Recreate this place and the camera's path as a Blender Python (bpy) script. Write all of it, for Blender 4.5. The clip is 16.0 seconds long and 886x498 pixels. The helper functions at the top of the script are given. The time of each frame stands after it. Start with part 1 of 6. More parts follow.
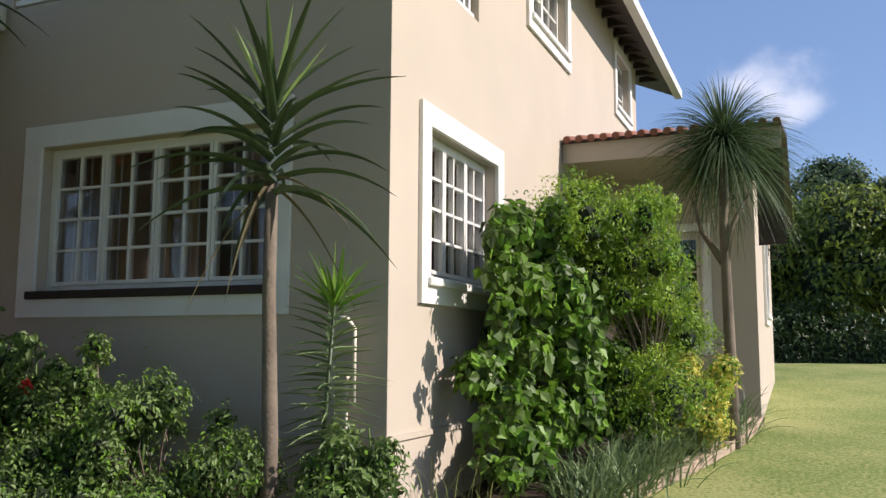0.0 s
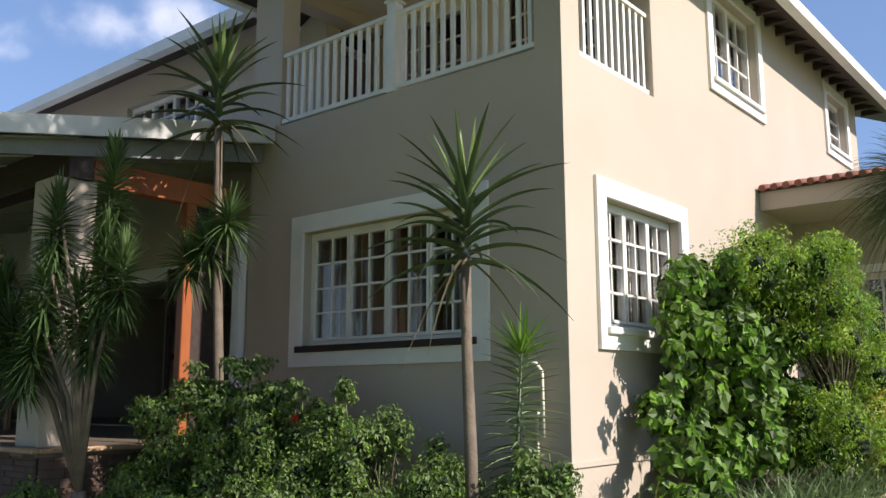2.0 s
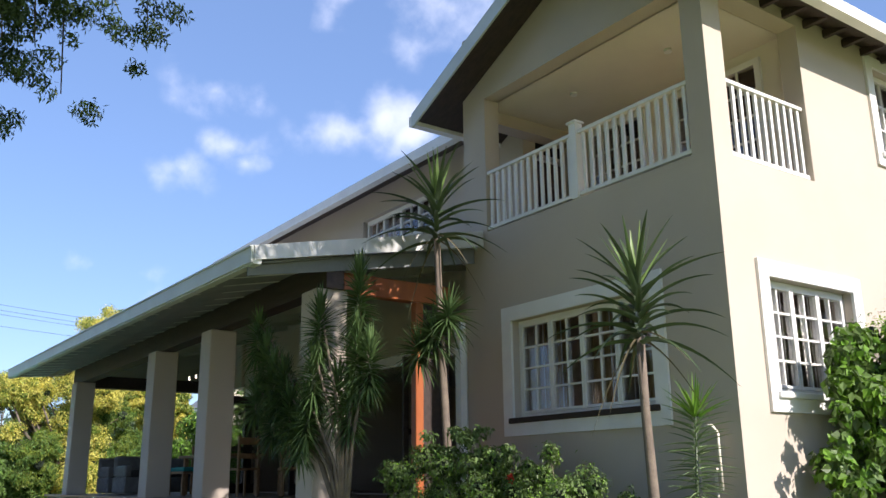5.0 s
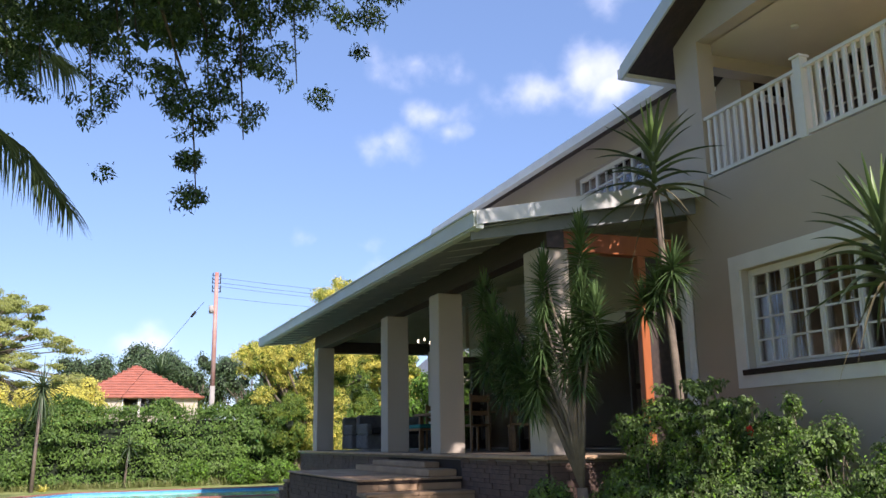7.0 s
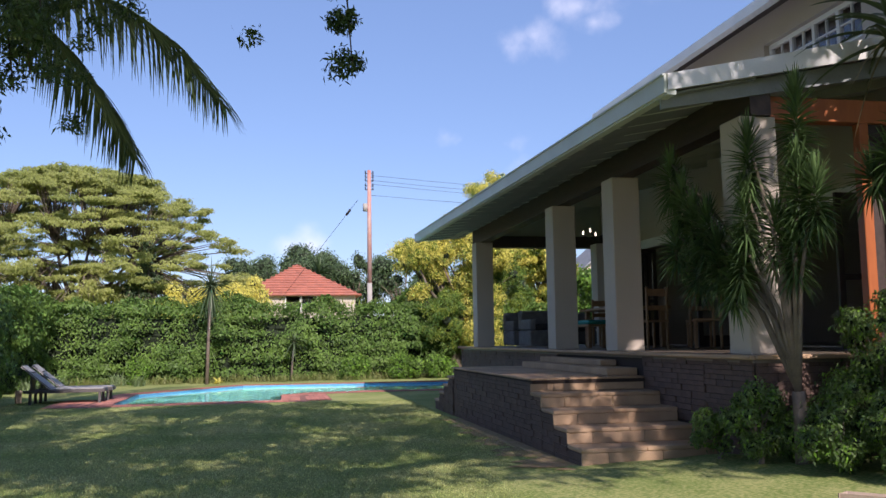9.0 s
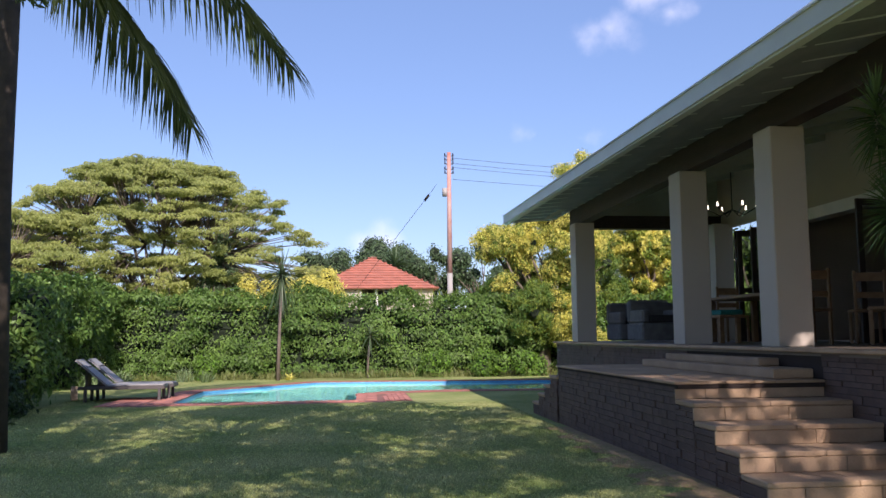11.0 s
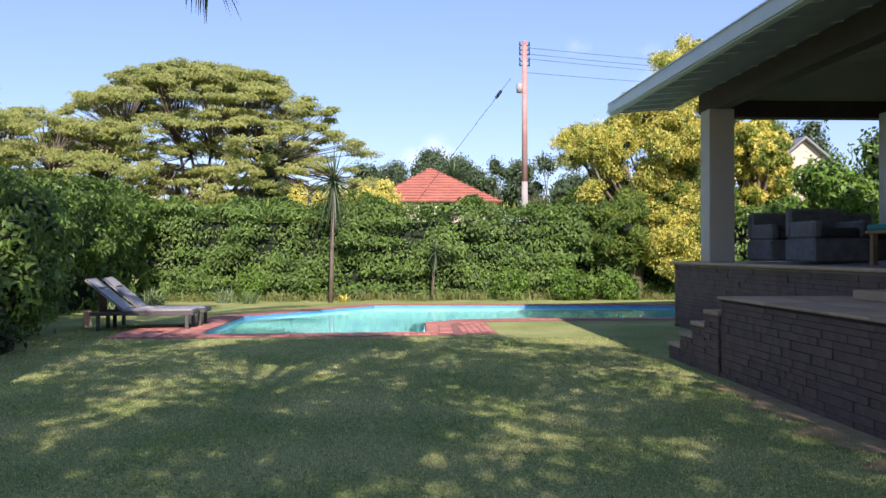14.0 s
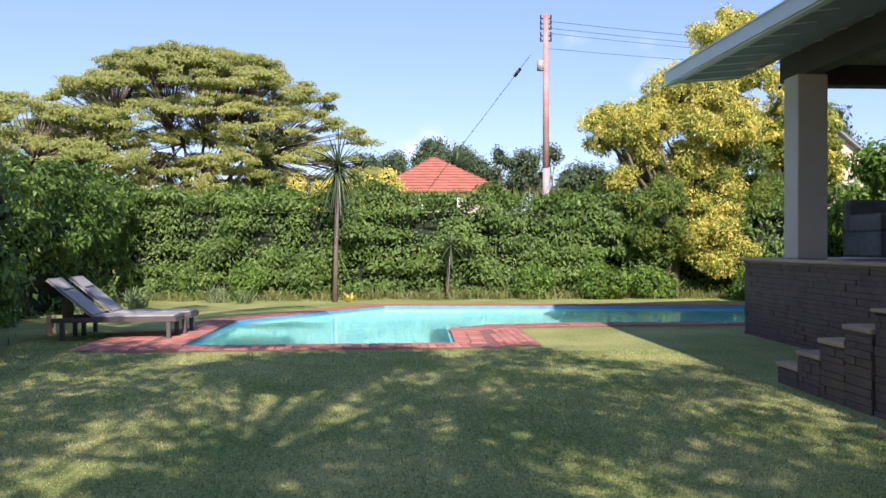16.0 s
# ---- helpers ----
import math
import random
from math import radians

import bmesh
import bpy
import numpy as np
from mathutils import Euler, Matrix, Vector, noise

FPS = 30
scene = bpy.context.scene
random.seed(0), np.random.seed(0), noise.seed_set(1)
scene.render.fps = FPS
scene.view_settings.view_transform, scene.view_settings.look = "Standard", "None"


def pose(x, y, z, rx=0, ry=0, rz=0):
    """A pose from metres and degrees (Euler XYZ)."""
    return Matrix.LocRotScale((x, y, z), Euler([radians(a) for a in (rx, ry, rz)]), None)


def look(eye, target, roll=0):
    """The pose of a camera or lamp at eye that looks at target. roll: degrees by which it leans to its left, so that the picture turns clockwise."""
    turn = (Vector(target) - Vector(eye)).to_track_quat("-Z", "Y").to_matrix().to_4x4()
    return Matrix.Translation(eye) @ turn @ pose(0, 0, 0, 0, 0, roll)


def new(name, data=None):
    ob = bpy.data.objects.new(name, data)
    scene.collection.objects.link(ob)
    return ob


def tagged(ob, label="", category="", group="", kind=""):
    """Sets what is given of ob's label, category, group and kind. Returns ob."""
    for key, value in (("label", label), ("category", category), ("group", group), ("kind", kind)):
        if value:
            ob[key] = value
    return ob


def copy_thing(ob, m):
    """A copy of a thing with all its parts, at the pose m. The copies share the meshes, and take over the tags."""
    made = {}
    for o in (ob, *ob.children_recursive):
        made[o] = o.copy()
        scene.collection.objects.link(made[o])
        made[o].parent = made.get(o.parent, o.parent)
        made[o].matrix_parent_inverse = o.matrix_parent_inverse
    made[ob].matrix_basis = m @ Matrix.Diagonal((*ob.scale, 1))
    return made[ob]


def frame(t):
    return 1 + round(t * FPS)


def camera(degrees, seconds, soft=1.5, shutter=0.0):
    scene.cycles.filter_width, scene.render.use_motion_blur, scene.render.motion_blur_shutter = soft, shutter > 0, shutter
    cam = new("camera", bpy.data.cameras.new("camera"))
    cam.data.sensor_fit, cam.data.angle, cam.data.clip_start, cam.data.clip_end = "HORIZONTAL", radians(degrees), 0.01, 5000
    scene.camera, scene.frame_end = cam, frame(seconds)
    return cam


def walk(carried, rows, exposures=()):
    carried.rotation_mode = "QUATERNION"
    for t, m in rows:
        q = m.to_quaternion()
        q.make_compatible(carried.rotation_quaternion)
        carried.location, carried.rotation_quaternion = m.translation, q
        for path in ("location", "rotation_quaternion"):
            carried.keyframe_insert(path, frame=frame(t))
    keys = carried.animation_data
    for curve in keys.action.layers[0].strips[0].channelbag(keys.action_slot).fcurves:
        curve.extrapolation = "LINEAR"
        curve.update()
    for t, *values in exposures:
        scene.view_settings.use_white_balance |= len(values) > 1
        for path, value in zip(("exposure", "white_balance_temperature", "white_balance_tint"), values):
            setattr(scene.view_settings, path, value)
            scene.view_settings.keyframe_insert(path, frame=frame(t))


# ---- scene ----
cam = camera(54.3, 16.0)
PATH = [
    (0, (-0.058, -0.235, 1.673), (-0.83, 1.595, 1.909), 0.3),
    (0.5, (0.253, -0.482, 1.673), (-0.698, 1.262, 1.912), 0.2),
    (1, (0.546, -0.661, 1.663), (-0.546, 0.996, 1.913), 0.1),
    (1.5, (0.771, -0.888, 1.647), (-0.419, 0.694, 1.932), -0.0),
    (2, (1.044, -1.038, 1.639), (-0.217, 0.478, 1.973), -0.1),
    (2.5, (1.269, -1.212, 1.646), (-0.054, 0.239, 2.023), -0.0),
    (3, (1.473, -1.442, 1.608), (0.114, -0.036, 2.029), 0.1),
    (5.5, (2.539, -2.053, 1.405), (0.902, -1.026, 1.924), -0.9),
    (6, (2.562, -2.138, 1.392), (0.868, -1.209, 1.908), -1.1),
    (6.5, (2.527, -2.129, 1.382), (0.767, -1.321, 1.882), -1.0),
    (7, (2.488, -2.142, 1.384), (0.667, -1.438, 1.816), -1.0),
    (7.5, (2.377, -2.135, 1.359), (0.507, -1.509, 1.694), -1.0),
    (8, (2.131, -2.095, 1.352), (0.226, -1.546, 1.612), -0.9),
    (8.5, (1.749, -2.062, 1.376), (-0.184, -1.601, 1.597), -0.9),
    (9, (1.341, -2.119, 1.394), (-0.611, -1.731, 1.6), -0.8),
    (9.5, (0.894, -2.127, 1.376), (-1.069, -1.8, 1.587), -0.9),
    (12, (-2.536, -2.029, 1.338), (-4.522, -1.857, 1.5), -0.2),
    (12.5, (-3.129, -2.074, 1.331), (-5.119, -1.914, 1.452), -0.2),
    (13, (-3.712, -2.135, 1.337), (-5.705, -1.991, 1.407), -0.2),
    (13.5, (-4.383, -2.224, 1.351), (-6.379, -2.104, 1.384), -0.1),
    (14, (-4.989, -2.326, 1.363), (-6.987, -2.228, 1.369), -0.1),
    (14.5, (-5.646, -2.421, 1.373), (-7.644, -2.327, 1.364), -0.0),
    (15, (-6.245, -2.554, 1.398), (-8.243, -2.457, 1.386), 0.0),
    (15.5, (-6.836, -2.643, 1.419), (-8.833, -2.543, 1.402), -0.1),
    (16, (-7.426, -2.712, 1.397), (-9.424, -2.605, 1.385), -0.1),
]
walk(cam, [(t, look(eye, target, roll)) for t, eye, target, roll in PATH],
     [(0.0, 0.62, 6540, 18), (1.2, 0.70, 6500, 17), (3.2, 0.80, 6430, 17), (5.5, 1.0, 6250, 20), (7.5, 0.98, 6420, 24), (8.1, 0.98, 6450, 25), (9.0, 0.68, 6350, 25), (9.7, 0.68, 6350, 25), (12.0, 0.88, 6350, 27), (14.0, 0.98, 6400, 28), (16.0, 1.02, 6450, 29)])

# ---- light ----
SUN_EL, SUN_AZ = 35.0, 7.5
world = bpy.data.worlds.new("sky_world")
scene.world = world
world.use_nodes = True
wn, wl = world.node_tree.nodes, world.node_tree.links
wn.clear()
w_out = wn.new("ShaderNodeOutputWorld")
w_bg = wn.new("ShaderNodeBackground")
w_sky = wn.new("ShaderNodeTexSky")
w_sky.sky_type = "NISHITA"
w_sky.sun_disc = False
w_sky.sun_elevation = radians(SUN_EL)
w_sky.sun_rotation = radians(90 - SUN_AZ)
w_sky.air_density, w_sky.dust_density, w_sky.ozone_density = 1.0, 0.4, 3.5
w_bg.inputs["Strength"].default_value = 0.10
w_co = wn.new("ShaderNodeTexCoord")
w_noise = wn.new("ShaderNodeTexNoise")
w_noise.inputs["Scale"].default_value = 11.0
w_noise.inputs["Detail"].default_value = 8.0
wl.new(w_co.outputs["Generated"], w_noise.inputs["Vector"])
cloud_sum = None
CLOUDS = [(-0.816, 0.433, 0.384, 0.065), (-0.784, 0.475, 0.399, 0.084), (-0.773, 0.506, 0.383, 0.054), (-0.857, 0.303, 0.416, 0.054), (-0.872, 0.329, 0.362, 0.041), (-0.872, 0.347, 0.345, 0.036), (-0.898, 0.283, 0.336, 0.048), (-0.756, 0.401, 0.518, 0.095), (-0.708, 0.482, 0.517, 0.143), (-0.685, 0.541, 0.488, 0.095), (-0.951, 0.211, 0.227, 0.036), (-0.94, 0.261, 0.221, 0.036), (-0.857, 0.305, 0.416, 0.071), (-0.872, 0.328, 0.364, 0.054), (-0.903, 0.273, 0.333, 0.06), (-0.057, 0.956, 0.288, 0.071), (-0.03, 0.961, 0.276, 0.089), (-0.003, 0.964, 0.264, 0.06), (-0.994, 0.019, 0.109, 0.048), (-0.993, 0.042, 0.108, 0.036), (-0.95, 0.254, 0.184, 0.071), (-0.951, 0.21, 0.225, 0.048), (-0.994, 0.02, 0.11, 0.048)]
for cx, cy, cz, cr in CLOUDS:
    dvec = Vector((cx, cy, cz)).normalized()
    sub = wn.new("ShaderNodeVectorMath")
    sub.operation = "SUBTRACT"
    sub.inputs[1].default_value = dvec
    wl.new(w_co.outputs["Generated"], sub.inputs[0])
    sc = wn.new("ShaderNodeVectorMath")
    sc.operation = "MULTIPLY"
    sc.inputs[1].default_value = (1, 1, 1.7)
    wl.new(sub.outputs[0], sc.inputs[0])
    ln = wn.new("ShaderNodeVectorMath")
    ln.operation = "LENGTH"
    wl.new(sc.outputs[0], ln.inputs[0])
    mr = wn.new("ShaderNodeMapRange")
    mr.inputs["From Min"].default_value = cr * 1.2
    mr.inputs["From Max"].default_value = 0.0
    mr.inputs["To Min"].default_value = 0.0
    mr.inputs["To Max"].default_value = 1.0
    wl.new(ln.outputs["Value"], mr.inputs["Value"])
    if cloud_sum is None:
        cloud_sum = mr.outputs[0]
    else:
        mx = wn.new("ShaderNodeMath")
        mx.operation = "MAXIMUM"
        wl.new(cloud_sum, mx.inputs[0])
        wl.new(mr.outputs[0], mx.inputs[1])
        cloud_sum = mx.outputs[0]
w_add = wn.new("ShaderNodeMath")
w_add.operation = "MULTIPLY_ADD"
w_add.inputs[1].default_value = 3.2
wl.new(w_noise.outputs["Fac"], w_add.inputs[0])
wl.new(cloud_sum, w_add.inputs[2])
w_ramp = wn.new("ShaderNodeMapRange")
w_ramp.interpolation_type = "SMOOTHSTEP"
w_ramp.inputs["From Min"].default_value = 1.95
w_ramp.inputs["From Max"].default_value = 3.1
w_ramp.inputs["To Max"].default_value = 0.6
wl.new(w_add.outputs[0], w_ramp.inputs["Value"])
w_mix = wn.new("ShaderNodeMix")
w_mix.data_type = "RGBA"
w_mix.inputs["B"].default_value = (7.5, 7.7, 8.2, 1)
w_gate = wn.new("ShaderNodeMapRange")
w_gate.inputs["From Max"].default_value = 0.35
wl.new(cloud_sum, w_gate.inputs["Value"])
w_mul = wn.new("ShaderNodeMath")
w_mul.operation = "MULTIPLY"
wl.new(w_gate.outputs[0], w_mul.inputs[0])
wl.new(w_ramp.outputs[0], w_mul.inputs[1])
wl.new(w_mul.outputs[0], w_mix.inputs["Factor"])
w_haze = wn.new("ShaderNodeMix")
w_haze.data_type = "RGBA"
w_haze.inputs["Factor"].default_value = 0.42
w_haze.inputs["B"].default_value = (1.55, 2.6, 4.7, 1)
wl.new(w_sky.outputs[0], w_haze.inputs["A"])
wl.new(w_haze.outputs["Result"], w_mix.inputs["A"])
wl.new(w_mix.outputs["Result"], w_bg.inputs["Color"])
wl.new(w_bg.outputs[0], w_out.inputs["Surface"])
az, el = radians(SUN_AZ), radians(SUN_EL)
sun_dir = Vector((math.cos(el) * math.cos(az), math.cos(el) * math.sin(az), math.sin(el)))
sun = new("sun", bpy.data.lights.new("sun", "SUN"))
sun.data.energy, sun.data.angle, sun.data.color = 4.0, radians(0.5), (1.0, 0.93, 0.82)
sun.matrix_world = look(sun_dir * 60, (0, 0, 0))
scene.view_settings.exposure = 0.62


# ---- materials ----
def material(name, color, rough=0.8, color2=None, scale=4.0, bump=0.0, bump_scale=60.0, metal=0.0, rand=0.0, island=0.0,
             translucent=0.0, spec=0.5, stretch=(1, 1, 1), fine=0.35):
    m = bpy.data.materials.new(name)
    m.use_nodes = True
    n, l = m.node_tree.nodes, m.node_tree.links
    b = n["Principled BSDF"]
    b.inputs["Roughness"].default_value = rough
    b.inputs["Metallic"].default_value = metal
    b.inputs["Specular IOR Level"].default_value = spec
    co = n.new("ShaderNodeTexCoord")
    mp = n.new("ShaderNodeMapping")
    mp.inputs["Scale"].default_value = stretch
    l.new(co.outputs["Object"], mp.inputs["Vector"])
    big = n.new("ShaderNodeTexNoise")
    big.inputs["Scale"].default_value = scale
    big.inputs["Detail"].default_value = 4.0
    l.new(mp.outputs[0], big.inputs["Vector"])
    small = n.new("ShaderNodeTexNoise")
    small.inputs["Scale"].default_value = bump_scale
    small.inputs["Detail"].default_value = 3.0
    l.new(mp.outputs[0], small.inputs["Vector"])
    add = n.new("ShaderNodeMath")
    add.operation = "MULTIPLY_ADD"
    add.inputs[1].default_value = fine
    l.new(small.outputs["Fac"], add.inputs[0])
    l.new(big.outputs["Fac"], add.inputs[2])
    mr = n.new("ShaderNodeMapRange")
    mr.inputs["From Min"].default_value = 0.35 + fine * 0.5 - 0.05
    mr.inputs["From Max"].default_value = 0.65 + fine * 0.5 + 0.05
    l.new(add.outputs[0], mr.inputs["Value"])
    mix = n.new("ShaderNodeMix")
    mix.data_type = "RGBA"
    c2 = color2 or tuple(c * 0.85 for c in color)
    mix.inputs["A"].default_value = (*color, 1)
    mix.inputs["B"].default_value = (*c2, 1)
    l.new(mr.outputs[0], mix.inputs["Factor"])
    out = mix.outputs["Result"]
    for amount, src, sock in ((rand, "ShaderNodeObjectInfo", "Random"), (island, "ShaderNodeNewGeometry", "Random Per Island")):
        if amount:
            g = n.new(src)
            h = n.new("ShaderNodeHueSaturation")
            v = n.new("ShaderNodeMapRange")
            v.inputs["To Min"].default_value = 1 - amount
            v.inputs["To Max"].default_value = 1 + amount
            l.new(g.outputs[sock], v.inputs["Value"])
            l.new(v.outputs[0], h.inputs["Value"])
            l.new(out, h.inputs["Color"])
            out = h.outputs[0]
    l.new(out, b.inputs["Base Color"])
    if bump:
        bp = n.new("ShaderNodeBump")
        bp.inputs["Strength"].default_value = bump
        bp.inputs["Distance"].default_value = 0.01
        l.new(small.outputs["Fac"], bp.inputs["Height"])
        l.new(bp.outputs[0], b.inputs["Normal"])
    if translucent:
        tr = n.new("ShaderNodeBsdfTranslucent")
        ms = n.new("ShaderNodeMixShader")
        ms.inputs[0].default_value = translucent
        l.new(out, tr.inputs["Color"])
        l.new(b.outputs[0], ms.inputs[1])
        l.new(tr.outputs[0], ms.inputs[2])
        l.new(ms.outputs[0], n["Material Output"].inputs["Surface"])
    return m


def leafy(name, color, color2, tl=0.35, rough=0.45, scale=1.5, island=0.3):
    return material(name, color, rough, color2, scale, 0.0, 8.0, island=island, translucent=tl, spec=0.35)


M_WALL = material("painted_render", (0.50, 0.435, 0.36), 0.9, (0.465, 0.405, 0.335), 1.2, 0.25, 90)
M_WHITE = material("white_paint", (0.78, 0.77, 0.74), 0.55, (0.70, 0.69, 0.66), 3, 0.08, 60)
M_CEIL = material("ceiling_paint", (0.72, 0.66, 0.55), 0.8, (0.68, 0.62, 0.52), 2)
M_GREENCEIL = material("pale_green_boarding", (0.46, 0.50, 0.43), 0.75, (0.40, 0.44, 0.38), 2)
M_DARKWOOD = material("dark_stained_timber", (0.055, 0.035, 0.028), 0.55, (0.03, 0.02, 0.016), 3, 0.2, 40, stretch=(1, 6, 6))
M_REDWOOD = material("orange_varnished_timber", (0.42, 0.13, 0.04), 0.4, (0.30, 0.085, 0.03), 3, 0.15, 30, stretch=(1, 1, 0.2))
M_TABLEWOOD = material("worn_table_timber", (0.30, 0.17, 0.08), 0.6, (0.2, 0.11, 0.05), 4, 0.2, 50, stretch=(0.3, 3, 3))
M_GUTTER = material("gutter_grey_paint", (0.56, 0.60, 0.57), 0.45, (0.50, 0.53, 0.50), 2)
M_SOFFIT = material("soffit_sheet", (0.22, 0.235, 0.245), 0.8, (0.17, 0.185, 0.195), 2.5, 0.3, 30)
M_SHEET = material("metal_roof_sheet", (0.62, 0.62, 0.60), 0.4, (0.52, 0.52, 0.50), 1.5, metal=0.2)
M_TILE = material("terracotta_roof_tile", (0.30, 0.11, 0.075), 0.85, (0.20, 0.085, 0.06), 3, 0.3, 40, rand=0.2)
M_FARTILE = material("orange_roof_tile", (0.42, 0.15, 0.10), 0.8, (0.30, 0.115, 0.08), 2.0, rand=0.15)
M_STONE = material("brown_slate_cladding", (0.135, 0.083, 0.062), 0.75, (0.085, 0.055, 0.043), 5, 0.8, 35, rand=0.11)
M_BEDDING = material("brick_dust_bedding", (0.26, 0.12, 0.09), 0.95)
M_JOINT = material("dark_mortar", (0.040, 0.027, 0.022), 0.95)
M_STEP = material("sandstone_tread", (0.46, 0.31, 0.185), 0.75, (0.35, 0.23, 0.14), 3, 0.4, 50, rand=0.12)
M_FLOOR = material("verandah_floor_tile", (0.20, 0.16, 0.12), 0.5, (0.16, 0.125, 0.095), 2)
M_BRICK = material("red_paving_brick", (0.46, 0.19, 0.14), 0.85, (0.34, 0.14, 0.105), 5, 0.4, 60, rand=0.25)
M_KERB = material("concrete_kerb", (0.46, 0.35, 0.26), 0.9, (0.34, 0.26, 0.2), 4, 0.4, 50, rand=0.1)
M_POOLSHELL = material("pool_plaster", (0.34, 0.78, 0.76), 0.6, (0.28, 0.72, 0.71), 1.5)
M_POOLTILE = material("blue_waterline_tile", (0.07, 0.22, 0.42), 0.3, (0.09, 0.28, 0.48), 9)
M_EARTH = material("reddish_dry_earth", (0.34, 0.22, 0.12), 0.95, (0.20, 0.16, 0.06), 7, 0.6, 60, fine=0.7)
M_SOIL = material("bed_soil", (0.07, 0.045, 0.03), 0.95, (0.04, 0.028, 0.02), 6, 0.7, 50)
M_BARK = material("grey_bark", (0.20, 0.16, 0.12), 0.9, (0.12, 0.095, 0.075), 6, 0.6, 40)
M_DARKBARK = material("dark_bark", (0.09, 0.07, 0.05), 0.9, (0.05, 0.04, 0.03), 6, 0.6, 40)
M_DARK = material("dark_interior", (0.05, 0.045, 0.04), 0.9)
M_CURTAIN = material("curtain_cloth", (0.50, 0.36, 0.20), 0.9, (0.40, 0.27, 0.14), 3)
M_WICKER = material("grey_wicker", (0.16, 0.155, 0.15), 0.8, (0.10, 0.097, 0.093), 8, 0.8, 90)
M_CUSHION = material("dark_cushion", (0.035, 0.033, 0.035), 0.85)
M_TEAL = material("teal_cushion", (0.015, 0.22, 0.20), 0.8)
M_LOUNGE = material("lounger_cloth", (0.33, 0.32, 0.30), 0.8, (0.27, 0.265, 0.25), 4)
M_LOUNGEFRAME = material("lounger_frame", (0.09, 0.08, 0.075), 0.5)
M_IRON = material("black_iron", (0.02, 0.02, 0.02), 0.5, metal=0.6)
M_POLE = material("rusty_pole", (0.42, 0.14, 0.10), 0.7, (0.50, 0.38, 0.34), 0.8, 0.1, 20)
M_POLEPALE = material("pale_pole", (0.36, 0.34, 0.31), 0.7)
M_RED = material("red_petal", (0.75, 0.03, 0.015), 0.6)
L_HEDGE = leafy("hedge_leaf", (0.15, 0.25, 0.05), (0.08, 0.155, 0.03), island=0.45)
L_SHRUB = leafy("shrub_leaf", (0.17, 0.25, 0.075), (0.075, 0.13, 0.04), island=0.5)
L_LIME = leafy("lime_leaf", (0.2, 0.36, 0.04), (0.11, 0.24, 0.03), 0.4, island=0.4)
L_FEATHER = leafy("feathery_leaf", (0.36, 0.50, 0.06), (0.22, 0.36, 0.04), 0.45, island=0.35)
L_YELLOW = leafy("yellow_leaf", (0.82, 0.75, 0.19), (0.64, 0.60, 0.14), 0.5, island=0.3)
L_YGREEN = leafy("yellow_green_leaf", (0.28, 0.34, 0.05), (0.14, 0.21, 0.035), 0.4, island=0.3)
L_ACACIA = leafy("acacia_leaf", (0.40, 0.43, 0.13), (0.27, 0.32, 0.09), 0.5, scale=0.25, island=0.25)
L_FAR = leafy("far_leaf", (0.1, 0.155, 0.065), (0.065, 0.11, 0.05), 0.2, island=0.3)
L_OVER = leafy("overhanging_leaf", (0.05, 0.09, 0.025), (0.03, 0.06, 0.018), 0.25, island=0.3)
L_ALOE = leafy("aloe_leaf", (0.085, 0.125, 0.055), (0.045, 0.07, 0.035), 0.1, 0.4, island=0.2)
# Aloe leaf in a brighter copy, highlights of the upper crown put into colour.
L_LITALOE = leafy("lit_aloe_leaf", (0.24, 0.34, 0.11), (0.15, 0.24, 0.07), 0.3, 0.4, island=0.25)
L_DRYALOE = leafy("dry_aloe_leaf", (0.15, 0.13, 0.07), (0.09, 0.075, 0.04), 0.1, 0.6, island=0.3)
L_YUCCA = leafy("yucca_leaf", (0.11, 0.18, 0.06), (0.045, 0.085, 0.03), 0.25, 0.4, island=0.3)
L_PALM = leafy("palm_leaf", (0.10, 0.14, 0.05), (0.07, 0.10, 0.035), 0.25, island=0.3)
L_GRASSY = leafy("strap_leaf", (0.23, 0.31, 0.14), (0.13, 0.2, 0.09), 0.25, island=0.35)
L_PALEGRASS = leafy("pale_grass_leaf", (0.26, 0.28, 0.10), (0.17, 0.20, 0.06), 0.25, island=0.3)
# Near-black: the shade deep between leaves put into the colour.
L_SHADECORE = material("leaf_shade_core", (0.012, 0.022, 0.008), 0.95)

M_GLASS = bpy.data.materials.new("window_glass")
M_GLASS.use_nodes = True
gb = M_GLASS.node_tree.nodes["Principled BSDF"]
gb.inputs["Transmission Weight"].default_value = 1.0
gb.inputs["Roughness"].default_value = 0.02
gb.inputs["IOR"].default_value = 1.45
M_BULB = bpy.data.materials.new("bulb_glow")
M_BULB.use_nodes = True
bb = M_BULB.node_tree.nodes["Principled BSDF"]
bb.inputs["Base Color"].default_value = (1, 0.9, 0.75, 1)
bb.inputs["Emission Color"].default_value = (1, 0.85, 0.65, 1)
bb.inputs["Emission Strength"].default_value = 2.0
M_WATER = bpy.data.materials.new("pool_water")
M_WATER.use_nodes = True
wb = M_WATER.node_tree.nodes["Principled BSDF"]
wb.inputs["Base Color"].default_value = (0.75, 0.97, 0.97, 1)
wb.inputs["Transmission Weight"].default_value = 1.0
wb.inputs["Roughness"].default_value = 0.02
wb.inputs["IOR"].default_value = 1.33
wnz = M_WATER.node_tree.nodes.new("ShaderNodeTexNoise")
wnz.inputs["Scale"].default_value = 2.2
wnz.inputs["Detail"].default_value = 2.0
wbp = M_WATER.node_tree.nodes.new("ShaderNodeBump")
wbp.inputs["Strength"].default_value = 0.10
